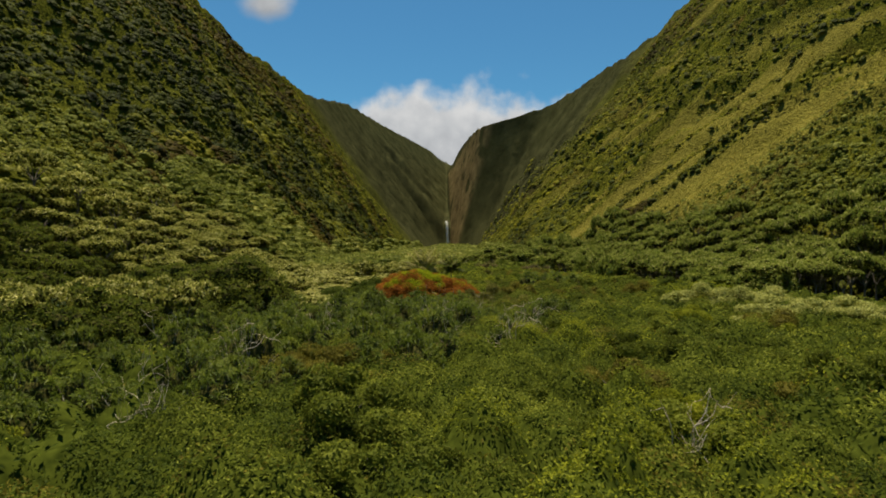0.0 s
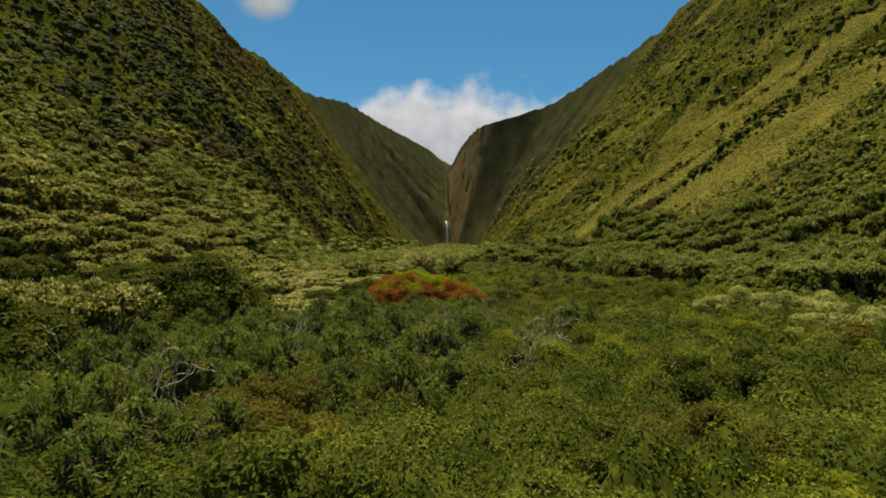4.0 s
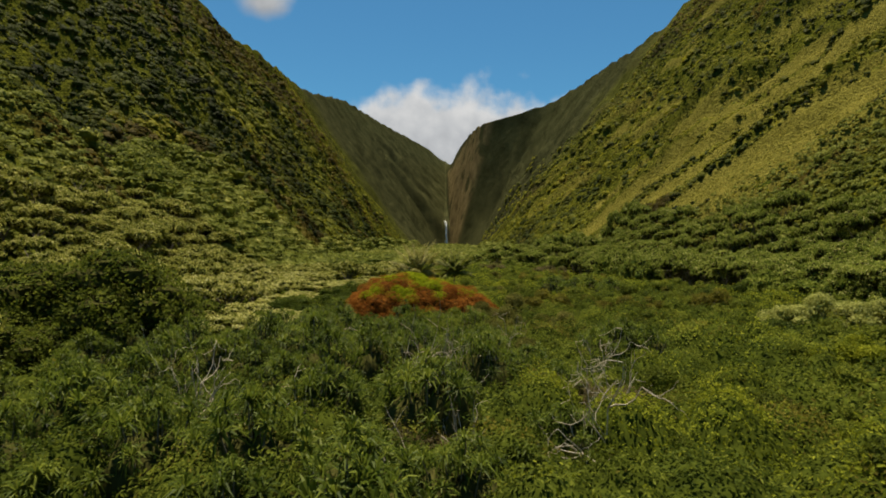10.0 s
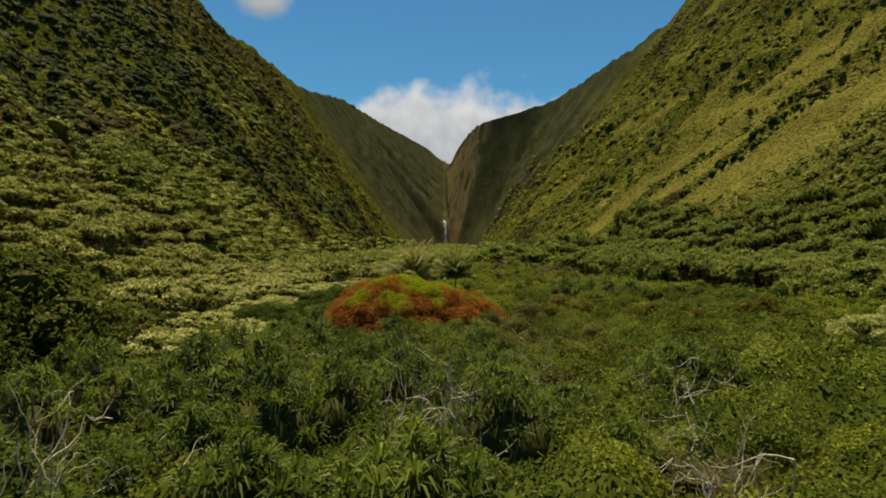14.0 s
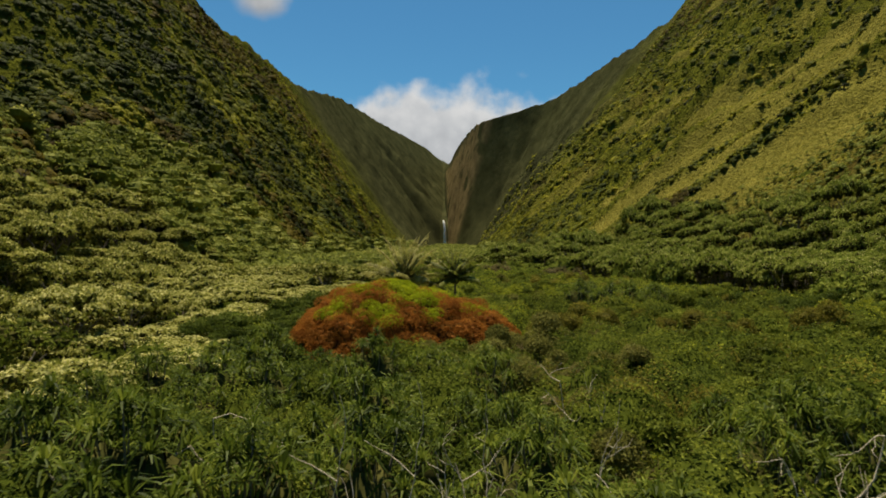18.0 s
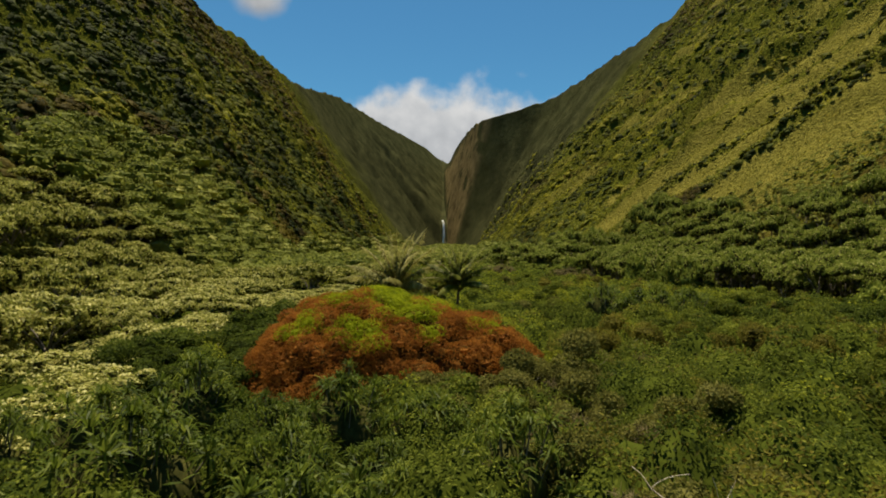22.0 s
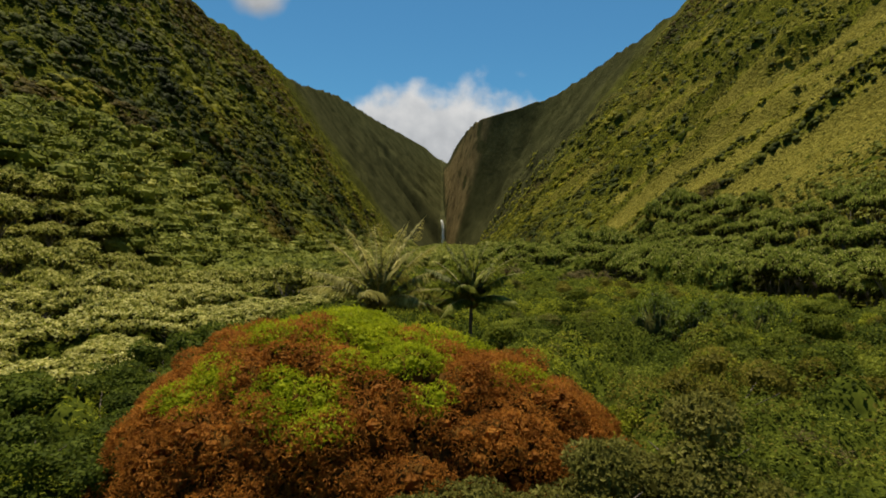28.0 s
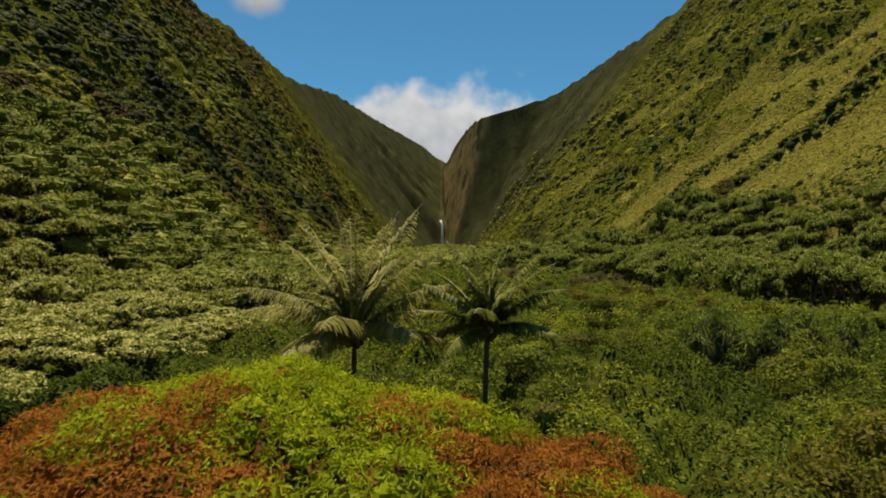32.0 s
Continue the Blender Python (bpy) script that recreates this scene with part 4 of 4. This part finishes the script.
# ---- coconut palms ----
def frond(rng, length, lift, droop, thin=1.0):
    """A frond along +x: its midrib bends down, leaflets hang from both sides."""
    n = 80
    t = np.linspace(0, 1, n)
    ang = lift - droop * t ** 1.3
    step = length / n
    X = np.concatenate([[0], np.cumsum(np.cos(ang[:-1]) * step)])
    Z = np.concatenate([[0], np.cumsum(np.sin(ang[:-1]) * step)])
    P = np.stack([X, 0.05 * np.sin(t * 5), Z], -1)
    spine = tube(P[::3] - [0, 0, 0.004], np.interp(t[::3], [0, 1], [0.03, 0.006]), 3)
    rib = tube(P[::3], np.interp(t[::3], [0, 1], [0.045, 0.008]), 4)
    T = unit(np.gradient(P, axis=0))
    V, F = [], []
    for sgn in (-1, 1):
        k = np.arange(6, n)
        L = 0.85 * np.sin(np.clip(t[k] * 0.94 + 0.12, 0, 1) * math.pi) ** 0.6 * rng.uniform(0.75, 1.1, len(k)) * thin
        d = unit(T[k] * 0.65 + np.array([0, sgn, 0]) * 0.8 + np.array([0, 0, -1.0]) * rng.uniform(0.1, 0.7, (len(k), 1)))
        d2 = unit(d + np.array([0, 0, -0.75]))
        w = unit(np.cross(d, np.array([0, 0, 1.0]))) * 0.031
        a0 = P[k]
        a1 = a0 + d * (L * 0.55)[:, None]
        a2 = a1 + d2 * (L * 0.45)[:, None]
        q = np.stack([a0 - w, a0 + w, a1 + w * 1.3, a1 - w * 1.3, a2 + w * 0.2, a2 - w * 0.2], 1)
        base = sum(len(v) for v in V)
        V.append(q.reshape(-1, 3))
        i = base + 6 * np.arange(len(k))[:, None]
        F.append(np.concatenate([i + [0, 1, 2, 3], i + [3, 2, 4, 5]]))
    return rib, join_arrays((np.concatenate(V), np.concatenate(F)), spine)


def coconut_palm(x, y, top, lean, seed, label, size, leaf_mat):
    rng = np.random.default_rng(seed)
    z0 = float(height(x, y)[0])
    root = tagged(empty("coconut_palm", pose(x, y, z0)), label, "palm", "pair of coconut palms")
    t = np.linspace(0, 1, 14)
    P = np.stack([lean * t ** 1.5, 0.1 * np.sin(t * 3), -0.3 + (top - z0 + 0.3) * t], -1)
    part("trunk", mesh_of("trunk", *tube(P, 0.115 - 0.035 * t + 0.06 * (1 - t) ** 6 + 0.012 * (np.arange(14) % 2), 9), M_PALM_BARK, True), root, "slim ringed dark trunk")
    tip = P[-1]
    n = 23
    for k in range(n):
        share = (k + 0.5) / n
        lift = 1.5 - 1.38 * share ** 1.2 + rng.uniform(-0.08, 0.08)
        length = size * (3.9 - 1.0 * abs(share - 0.3)) * rng.uniform(0.9, 1.08)
        rib, leaf = frond(rng, length, lift, 0.4 + 0.75 * share, 0.9 * size)
        turn = pose(*tip, 0, 0, k * 137.5 + rng.uniform(-9, 9))
        f = part("frond", mesh_of("frond", *leaf, leaf_mat), root)
        f.matrix_local = turn
        part("midrib", mesh_of("midrib", *rib, M_RIB, True), f, "pale arching midrib")
    nut_v, nut_f = lumps(np.array([[0, 0, 0.0]]), np.array([[0.11, 0.11, 0.14]]), rng, 7, 8, 0.02)
    nut = mesh_of("coconut", nut_v, nut_f, M_RUST, True)
    for k in range(6):
        a = k * 1.05
        o = part("coconut", nut, root, "small brown-green coconut")
        o.matrix_local = pose(tip[0] + 0.24 * math.cos(a), tip[1] + 0.24 * math.sin(a), tip[2] - 0.2 - 0.08 * (k % 2))
    return root


def young_palm(x, y, seed):
    rng = np.random.default_rng(seed)
    root = tagged(empty("young_palm", pose(x, y, float(height(x, y)[0]) + 1.1)), "small stemless young palm at the trunk's foot", "palm", "young palms")
    for k in range(7):
        rib, leaf = frond(rng, rng.uniform(1.5, 2.1), 1.2 - 0.08 * k, 1.2, 0.5)
        f = part("frond", mesh_of("frond", *leaf, M_PALM), root)
        f.matrix_local = pose(0, 0, 0, 0, 0, k * 137.5)
        part("midrib", mesh_of("midrib", *rib, M_RIB, True), f, "pale arching midrib")


young_palm(0.4, 100.0, 33)
young_palm(2.0, 100.4, 35)
coconut_palm(-3.5, 101.5, 5.5, 0.1, 29, "larger coconut palm with drooping faded fronds behind the mango", 1.4, M_PALM)
coconut_palm(1.3, 101.0, 5.85, 0.12, 31, "slender coconut palm with dark trunk standing in low shrubs", 0.96, M_PALM_GREEN)


# ---- screw pines ----
def rosette(rng, radius):
    """A tuft of arching strap leaves that bend over towards their tips."""
    n = 36
    a = np.arange(n) * 2.4 + rng.uniform(-0.2, 0.2, n)
    up = np.interp(np.arange(n), [0, n - 1], [1.35, -0.35]) + rng.uniform(-0.2, 0.2, n)
    d = np.stack([np.cos(a) * np.cos(up), np.sin(a) * np.cos(up), np.sin(up)], -1)
    side = unit(np.cross(d, np.array([0, 0, 1.0]))) * 0.030
    L = radius * rng.uniform(0.8, 1.15, n)[:, None]
    a0 = d * 0.04
    a1 = d * L * 0.55 + np.array([0, 0, 0.05])
    a2 = d * L * 0.92 + np.array([0, 0, -1.0]) * L * rng.uniform(0.1, 0.5, (n, 1))
    V = np.stack([a0 - side * 0.7, a0 + side * 0.7, a1 + side, a1 - side, a2 + side * 0.3, a2 - side * 0.3], 1).reshape(-1, 3)
    i = 6 * np.arange(n)[:, None]
    return V, np.concatenate([i + [0, 1, 2, 3], i + [3, 2, 4, 5]])


def screw_pine(rng, tufts, spread, tall, meshes):
    root = tagged(empty("screw_pine", Matrix()), "dark green screw pine with strap-leaf tufts on pale branches", "tree", "screw pine grove")
    wood = [tube([(0, 0, -0.2), (0.02, 0, 0.5)], [0.09, 0.06], 6)]
    tips = []
    for k in range(tufts):
        a = 2 * math.pi * (k * 0.618 + rng.uniform(0, 0.1))
        share = (k + 0.5) / tufts
        q = spread * math.sin(share * 1.75) * rng.uniform(0.85, 1.1)
        top = np.array([q * math.cos(a), q * math.sin(a), tall * (0.3 + 0.7 * math.cos(share * 1.75)) + rng.uniform(-0.35, 0.35)])
        top[2] = max(top[2], 0.7)
        wood.append(tube([(0, 0, 0.4), (top[0] * 0.5, top[1] * 0.5, top[2] * 0.45 + 0.2), top - [0, 0, 0.05]], [0.04, 0.03, 0.022], 5))
        tips.append((top, rng.uniform(-0.4, 0.4) - top[1] * 0.15, rng.uniform(-0.4, 0.4) + top[0] * 0.15, rng.uniform(0, 6.3), rng.uniform(0.8, 1.15)))
    part("trunk", mesh_of("trunk", *join_arrays(*wood), M_PINE_BARK, True), root, "pale grey forked trunk")
    # Dark lumps give the gaps between tufts their shade by colour.
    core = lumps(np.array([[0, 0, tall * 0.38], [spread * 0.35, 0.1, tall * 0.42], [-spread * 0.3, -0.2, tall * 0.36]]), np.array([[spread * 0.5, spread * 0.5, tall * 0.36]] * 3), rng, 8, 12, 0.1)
    part("dark_core", mesh_of("dark_core", *core, M_CORE_SHADE, True), root, "dark core of the crown, coloured as shade between tufts")
    D = unit(rng.normal(size=(230, 3)) + np.array([0, 0, 0.25]))
    P = D * np.array([spread, spread, tall * 0.62]) * rng.uniform(0.6, 0.98, (230, 1)) + np.array([0, 0, tall * 0.36])
    P[:, 2] = np.maximum(P[:, 2], 0.2)
    part("inner_leaves", mesh_of("inner_leaves", *leaf_cards(P, D, 0.6, 0.06, rng, 0.6, 0.5), M_SCREW), root)
    for k, (top, rx, ry, rz, size) in enumerate(tips):
        o = part("leaf_tuft", meshes[k % len(meshes)], root)
        o.matrix_local = Matrix.LocRotScale(Vector(top), Euler((rx, ry, rz)), (size, size, size))
    return root


def build_screw_pines():
    rng = np.random.default_rng(37)
    meshes = [mesh_of("leaf_tuft", *rosette(rng, rng.uniform(0.52, 0.7)), M_SCREW) for _ in range(7)]
    kinds = [screw_pine(rng, 24, 1.95, rng.uniform(3.2, 4.0), meshes) for _ in range(6)]

    def inside(x, y):
        edge = np.interp(y, [24, 28, 36, 39, 52, 58, 62, 72, 83], [-18, -12, -8, 1, 6, 7, 3.5, 3, 1])
        if any((x - p) ** 2 + (y - q) ** 2 < 4.4 for p, q in ((-14.6, 55.2), (6.8, 51.5), (7.3, 57), (-0.2, 55.4), (-12.4, 36.6), (-14.8, 26.6), (5.8, 46.5), (-11, 50.6), (-6.2, 48.6), (2, 60), (-20, 41))):
            return False
        return not (x > -5 and y > 78) and not (x > -12.5 and y > 79.5) and x < edge and x > np.interp(y, [24, 40, 60, 66, 70, 84], [-24, -36, -30, -24, -14, -12])
    spots = spread_spots(rng, inside, -36, 10, 24, 83, 2.75, 130) + [(9.5, 63), (11, 65), (12.5, 66.5), (14, 68), (10.5, 68), (13.5, 64.5)]
    big = [(20, 115), (22, 116), (18.5, 114), (23.5, 117.5), (21, 118), (16.5, 116), (25.5, 116), (18, 118), (26.5, 119)]
    place([copy_thing(k, Matrix()) for k in kinds[:3]], [(x, y, k, 40 * k, rng.uniform(1.15, 1.4), rng.uniform(0.8, 1.0)) for k, (x, y) in enumerate(big)])
    place(kinds, [(x, y, int(rng.integers(6)), rng.uniform(0, 360), rng.uniform(0.75, 1.2), rng.uniform(0.8, 1.15)) for x, y in spots])


build_screw_pines()


# ---- single shrubs that stand out of the undergrowth ----
def shrub(name, label, group, rng, radius, lobes, leaves, length, width, mat, airy=False):
    C, Q = umbrella_lobes(rng, radius, lobes, radius * 0.55, radius * 0.55)
    root = tagged(empty(name, Matrix()), label, "shrub", group)
    part("stem", mesh_of("stem", *limbs(rng, radius * 0.9, radius * 0.7, 5, 0.045), M_BARK, True), root)
    if airy:
        part("brushwood", leafy("brushwood", foliage(C, Q * 1.15, leaves, length, width, rng, -0.5, 0.4, 0.5), mat), root)
        return root
    part("foliage", mesh_of("foliage", *foliage(C, Q * 1.15, leaves * 4, length * 0.52, width * 0.56, rng, -0.5, 0.35, 0.66)[:2], mat), root)
    return root


def build_shrubs():
    rng = np.random.default_rng(53)
    green = [shrub("green_shrub", "leafy mid-green shrub in the low scrub", "green shrubs", rng, 1.7, 9, 850, 0.25, 0.13, M_SHRUB) for _ in range(4)]
    lime = [shrub("lime_shrub", "bright yellow-green leafy shrub among darker scrub", "lime shrubs", rng, 1.4, 8, 850, 0.23, 0.12, M_LIME) for _ in range(2)]
    dark = [shrub("dark_shrub", "dark green dense shrub in the low scrub", "dark shrubs", rng, 1.8, 10, 850, 0.25, 0.13, M_DEEP) for _ in range(3)]
    rust = [shrub("rust_shrub", "brownish olive shrub with drying leaves", "rust shrubs", rng, 1.8, 9, 850, 0.24, 0.10, M_RUST) for _ in range(2)]
    olive = [shrub("olive_shrub", "grey-olive shrub in front of the mango tree", "olive shrubs", rng, 1.5, 8, 850, 0.22, 0.09, M_OLIVE) for _ in range(2)]
    brush = [shrub("dry_brush", "grey-brown dry twiggy brush among green scrub", "dry brush", rng, 1.6, 9, 1500, 0.32, 0.028, M_BRUSH, True) for _ in range(3)]
    pale = [shrub("pale_shrub", "pale cream flowering shrub in the meadow", "pale shrubs", rng, 2.2, 12, 850, 0.26, 0.18, M_PALE_SHRUB) for _ in range(2)]

    def floor_area(x, y):
        free = x > np.interp(y, [10, 24, 36, 39, 52, 60, 72, 90, 100, 190], [-30, -16, -7, 2, 7, 9, 6, 6, -10, -5])
        return free and x < np.interp(y, [10, 60, 110, 140, 160, 200], [16, 48, 50, 44, 42, 34]) and abs(x) < 0.82 * y + 4
    some = lambda spots, kinds, lo, hi: place(kinds, [(x, y, int(rng.integers(len(kinds))), rng.uniform(0, 360), rng.uniform(lo, hi), rng.uniform(0.8, 1.15)) for x, y in spots])
    spots = spread_spots(rng, floor_area, -30, 56, 12, 200, 4.0, 260)
    some([p for k, p in enumerate(spots) if k % 2 == 0], green, 0.9, 1.7)
    some([p for k, p in enumerate(spots) if k % 8 == 1 and p[1] > 35], dark, 0.8, 1.3)
    some([p for k, p in enumerate(spots) if k % 8 == 3], lime, 0.8, 1.3)
    some([(-16, 22), (-17.5, 23.5), (-15, 24), (-18.5, 21.5), (6.3, 66.6), (5.4, 67.3), (11, 29)], lime, 1.0, 1.5)
    some([(-8.8, 37.4), (-7.4, 37.8), (-8.0, 36)], rust, 1.3, 1.6)
    some([(-8, 35), (-6, 36.5), (-9.5, 36.5), (-4.5, 36), (22, 94), (24.5, 95.5), (20.5, 96), (27, 97), (23, 98), (12, 84), (33, 60), (40, 100)] + [p for k, p in enumerate(spots) if k % 16 == 7], rust, 1.1, 1.8)
    some([(-1.2, 84.6), (0.6, 84.2), (2.2, 85), (3.8, 85.6), (1.2, 86), (5.4, 86.5), (-0.3, 83), (7.5, 88), (12, 118), (8, 121), (14, 123), (18, 150), (22, 160), (12, 170)], olive, 1.4, 1.9)
    some([(-1.4, 81.6), (2.6, 82.6), (4.6, 83.4), (0.8, 81.2), (6.8, 85.4), (8.6, 86.6)], olive, 1.1, 1.6)
    some([(-1.6, 80.8), (3.6, 81.2), (6.2, 82.4), (-3.2, 79.4), (1.6, 79.4)], green, 1.0, 1.5)
    some([(1.8, 83.6), (7.8, 84), (5.0, 81.4)], brush, 1.1, 1.5)
    some([(34, 122), (36.5, 123), (39, 122.5), (3.2, 82), (-0.2, 79.6), (45, 128), (47.5, 127)], lime, 0.9, 1.4)
    some([(24, 148), (27, 149), (30, 148), (21, 147), (33, 150), (22, 152), (25, 99.5), (19, 98)], rust, 1.3, 1.9)
    some([(35, 188), (38, 187), (32, 190), (29, 191), (41, 186), (15, 205), (18, 207)], brush, 1.6, 2.2)
    some([(30, 117), (33, 116), (36, 114), (39, 112.5), (42, 111), (45, 108), (48, 106), (28, 120), (-11, 96), (-13, 99), (-12, 92), (-14.5, 95), (-12.5, 103), (-16, 90), (-17, 94), (-16, 99), (-15, 86), (-18, 88), (-13.5, 89), (-15.5, 103)], dark, 1.2, 1.8)
    some([(4.4, 61), (5.6, 62.4), (4.2, 66.5), (5.4, 69), (4.6, 71), (8.4, 73), (6.8, 75), (5, 77), (-0.8, 47), (7, 53), (11.5, 90)], brush, 1.0, 1.4)
    some([(4.6, 64), (7, 70.5), (6.2, 72.5), (4.4, 74), (8, 77), (3.4, 79), (6, 79.5), (9.6, 75), (10.4, 79), (2.6, 76), (5, 105), (7, 107)], olive, 1.1, 1.5)
    some([(36, 65), (38, 64), (40.2, 63), (42.4, 62), (44.6, 61), (46.8, 60), (49, 59), (34.5, 83), (37, 82.4), (39.4, 81.6), (41.8, 80.8), (44.2, 80)], pale, 1.45, 1.8)
    some([(24.2, 62.4), (25.8, 63.2), (27.4, 64), (26.4, 61.8), (28.2, 66)], lime, 1.5, 1.9)


build_shrubs()


# ---- bleached dead shrubs ----
def twigs(rng, start, way, length, radius, level, out):
    n = 4
    P, d = [np.array(start, float)], np.array(way, float)
    for _ in range(n):
        d = unit(d + rng.normal(size=3) * 0.32 + np.array([0, 0, 0.06]))
        P.append(P[-1] + d * length / n)
    out.append(tube(P, np.linspace(radius, radius * 0.55, n + 1), 4))
    if level > 0:
        for _ in range(int(rng.integers(1, 4))):
            k = int(rng.integers(2, n + 1))
            twigs(rng, P[k], unit(d + rng.normal(size=3) * 0.75 + np.array([0, 0, 0.15])), length * rng.uniform(0.55, 0.8), radius * 0.6, level - 1, out)


def build_dead_shrubs():
    rng = np.random.default_rng(47)
    kinds = []
    for _ in range(5):
        root = tagged(empty("dead_shrub", Matrix()), "bare bleached grey shrub with twisted branches", "dead shrub", "dead shrubs among the screw pines")
        for k in range(4):
            out = []
            a = k * 1.6 + rng.uniform(0, 1)
            twigs(rng, (0.1 * math.cos(a), 0.1 * math.sin(a), 0), (0.4 * math.cos(a), 0.4 * math.sin(a), 0.9), rng.uniform(1.2, 1.8), 0.034, 3, out)
            part("branch", mesh_of("branch", *join_arrays(*out), M_DEAD, True), root)
        kinds.append(root)
    spots = [(-16.6, 27.9), (-14.6, 27.2), (-12.8, 36.8), (-11.9, 37.5), (7.3, 51.2), (6.4, 50.6), (7.0, 57), (-0.2, 55.6), (0.8, 54.6), (-11.5, 51.7), (-10.6, 50.8), (-6.3, 49.4), (-5.3, 61.9), (-2.0, 44),
             (-15, 44), (-18, 40), (-8.5, 47), (5.4, 47.5), (6.2, 48.2), (-14.8, 55.8), (7.2, 53.2), (2.2, 60.6), (4.4, 66), (-20.2, 41.6), (0.4, 47.2), (9.2, 60.5), (9.4, 23.6)]
    place(kinds, [(x, y, int(rng.integers(5)), rng.uniform(0, 360), rng.uniform(1.08, 1.35), rng.uniform(1.3, 1.6)) for x, y in spots])


build_dead_shrubs()
big = tree("dark_tree", "tall dark green tree rising beside the screw pines", "tree", "tall dark trees", np.random.default_rng(41), 4.9, 30, 3.4, 4.0, 8500, 0.30, 0.18, M_WOOD, 0.3, -0.9, share=0.26)
put(big, -23.5, 68.5, 0, 1.05)
for far, (bx, by) in enumerate(((-29.5, 66.5), (-34.5, 69.5), (-28.5, 73))):
    put(copy_thing(big, Matrix()), bx, by, 80 + 70 * far, 0.95 - 0.04 * far)


# ---- waterfall ----
def build_waterfall():
    rng = np.random.default_rng(43)
    n = 90
    t = np.linspace(0, 1, n)
    x = 9.4 - 2.6 * np.exp(-9 * t) + 0.5 * np.sin(t * 2.2) + 0.2 * rng.normal(size=n)
    C = np.stack([x, 1302 - 18 * t ** 0.5 - 3, 70 - 58 * t], -1)
    w = 2.0 + 1.1 * t + 0.2 * rng.normal(size=n)
    V, F = lumps(C, np.stack([w, w * 0.8, w * 0.55], -1), rng, 5, 8, 0.1)
    m = plain_material("falling water", (0.75, 0.76, 0.76), (0.92, 0.93, 0.93), 0.2, 0.7, 0.2, (1, 1, 0.1))
    tagged(new("waterfall", mesh_of("waterfall", V, F, m, True)), "thin white waterfall dropping down the dark gorge", "waterfall", kind="structure")


build_waterfall()


# ---- clouds: a far backdrop behind the valley head ----
def cloud_material(name, seed, edge, soft, bright):
    m, n, l, b = material(name)
    n.remove(b)
    uv = n.new("ShaderNodeTexCoord")
    mp = n.new("ShaderNodeMapping")
    mp.inputs["Location"].default_value = (seed, seed * 1.7, 0)
    l.new(uv.outputs["Object"], mp.inputs[0])
    tex = n.new("ShaderNodeTexNoise")
    tex.inputs["Scale"].default_value, tex.inputs["Detail"].default_value, tex.inputs["Roughness"].default_value = 0.0035, 8, 0.5
    l.new(mp.outputs[0], tex.inputs["Vector"])
    sep = n.new("ShaderNodeVectorMath")
    sep.operation = "LENGTH"
    sc = n.new("ShaderNodeMapping")
    sc.inputs["Scale"].default_value = edge
    l.new(uv.outputs["Object"], sc.inputs[0])
    l.new(sc.outputs[0], sep.inputs[0])
    a = n.new("ShaderNodeMath")
    a.operation = "MULTIPLY_ADD"
    l.new(tex.outputs["Fac"], a.inputs[0])
    a.inputs[1].default_value = 0.85
    inv = n.new("ShaderNodeMath")
    inv.operation = "SUBTRACT"
    inv.inputs[0].default_value = 0.58
    l.new(sep.outputs["Value"], inv.inputs[1])
    l.new(inv.outputs[0], a.inputs[2])
    mr = n.new("ShaderNodeMapRange")
    mr.interpolation_type = "SMOOTHSTEP"
    l.new(a.outputs[0], mr.inputs[0])
    mr.inputs[1].default_value, mr.inputs[2].default_value = 0.0, soft
    em = n.new("ShaderNodeEmission")
    # Cloud shading put into the glow's colour: brighter tops, greyer undersides.
    r = ramp_node(n, [(0.25, (0.56, 0.58, 0.60)), (0.65, (0.74, 0.76, 0.78)), (1.0, (0.98, 0.98, 0.97))])
    tex2 = n.new("ShaderNodeTexNoise")
    tex2.inputs["Scale"].default_value, tex2.inputs["Detail"].default_value = 0.006, 6
    l.new(mp.outputs[0], tex2.inputs["Vector"])
    sz = n.new("ShaderNodeSeparateXYZ")
    l.new(sc.outputs[0], sz.inputs[0])
    up = n.new("ShaderNodeMath")
    up.operation = "MULTIPLY_ADD"
    l.new(sz.outputs[2], up.inputs[0])
    up.inputs[1].default_value = 0.55
    l.new(tex2.outputs["Fac"], up.inputs[2])
    l.new(up.outputs[0], r.inputs[0])
    l.new(r.outputs[0], em.inputs[0])
    em.inputs[1].default_value = bright
    tr = n.new("ShaderNodeBsdfTransparent")
    ms = n.new("ShaderNodeMixShader")
    l.new(mr.outputs[0], ms.inputs[0])
    l.new(tr.outputs[0], ms.inputs[1])
    l.new(em.outputs[0], ms.inputs[2])
    l.new(ms.outputs[0], n["Material Output"].inputs[0])
    return m


def cloud(name, label, x, y, z, w, h, mat):
    n = 24
    u = np.linspace(-1, 1, n)
    U, W = np.meshgrid(u, u)
    V = np.stack([U * w, -60 * (U ** 2 + W ** 2), W * h], -1).reshape(-1, 3)
    idx = np.arange(n * n).reshape(n, n)
    F = np.stack([idx[:-1, :-1], idx[:-1, 1:], idx[1:, 1:], idx[1:, :-1]], -1).reshape(-1, 4)
    ob = tagged(new(name, mesh_of(name, V, F, mat, True)), label, "cloud", kind="structure")
    ob.matrix_world = pose(x, y, z)


cloud("cloud", "bright white cloud bank behind the valley head", 50, 4300, 590, 2400, 1300, cloud_material("cloud bank", 40, (1 / 1500, 0, 1 / 660), 0.3, 0.44))
cloud("cloud", "small white cloud high in the blue sky", -1285, 4300, 1800, 420, 300, cloud_material("small cloud", 900, (1 / 230, 0, 1 / 150), 0.7, 0.42))
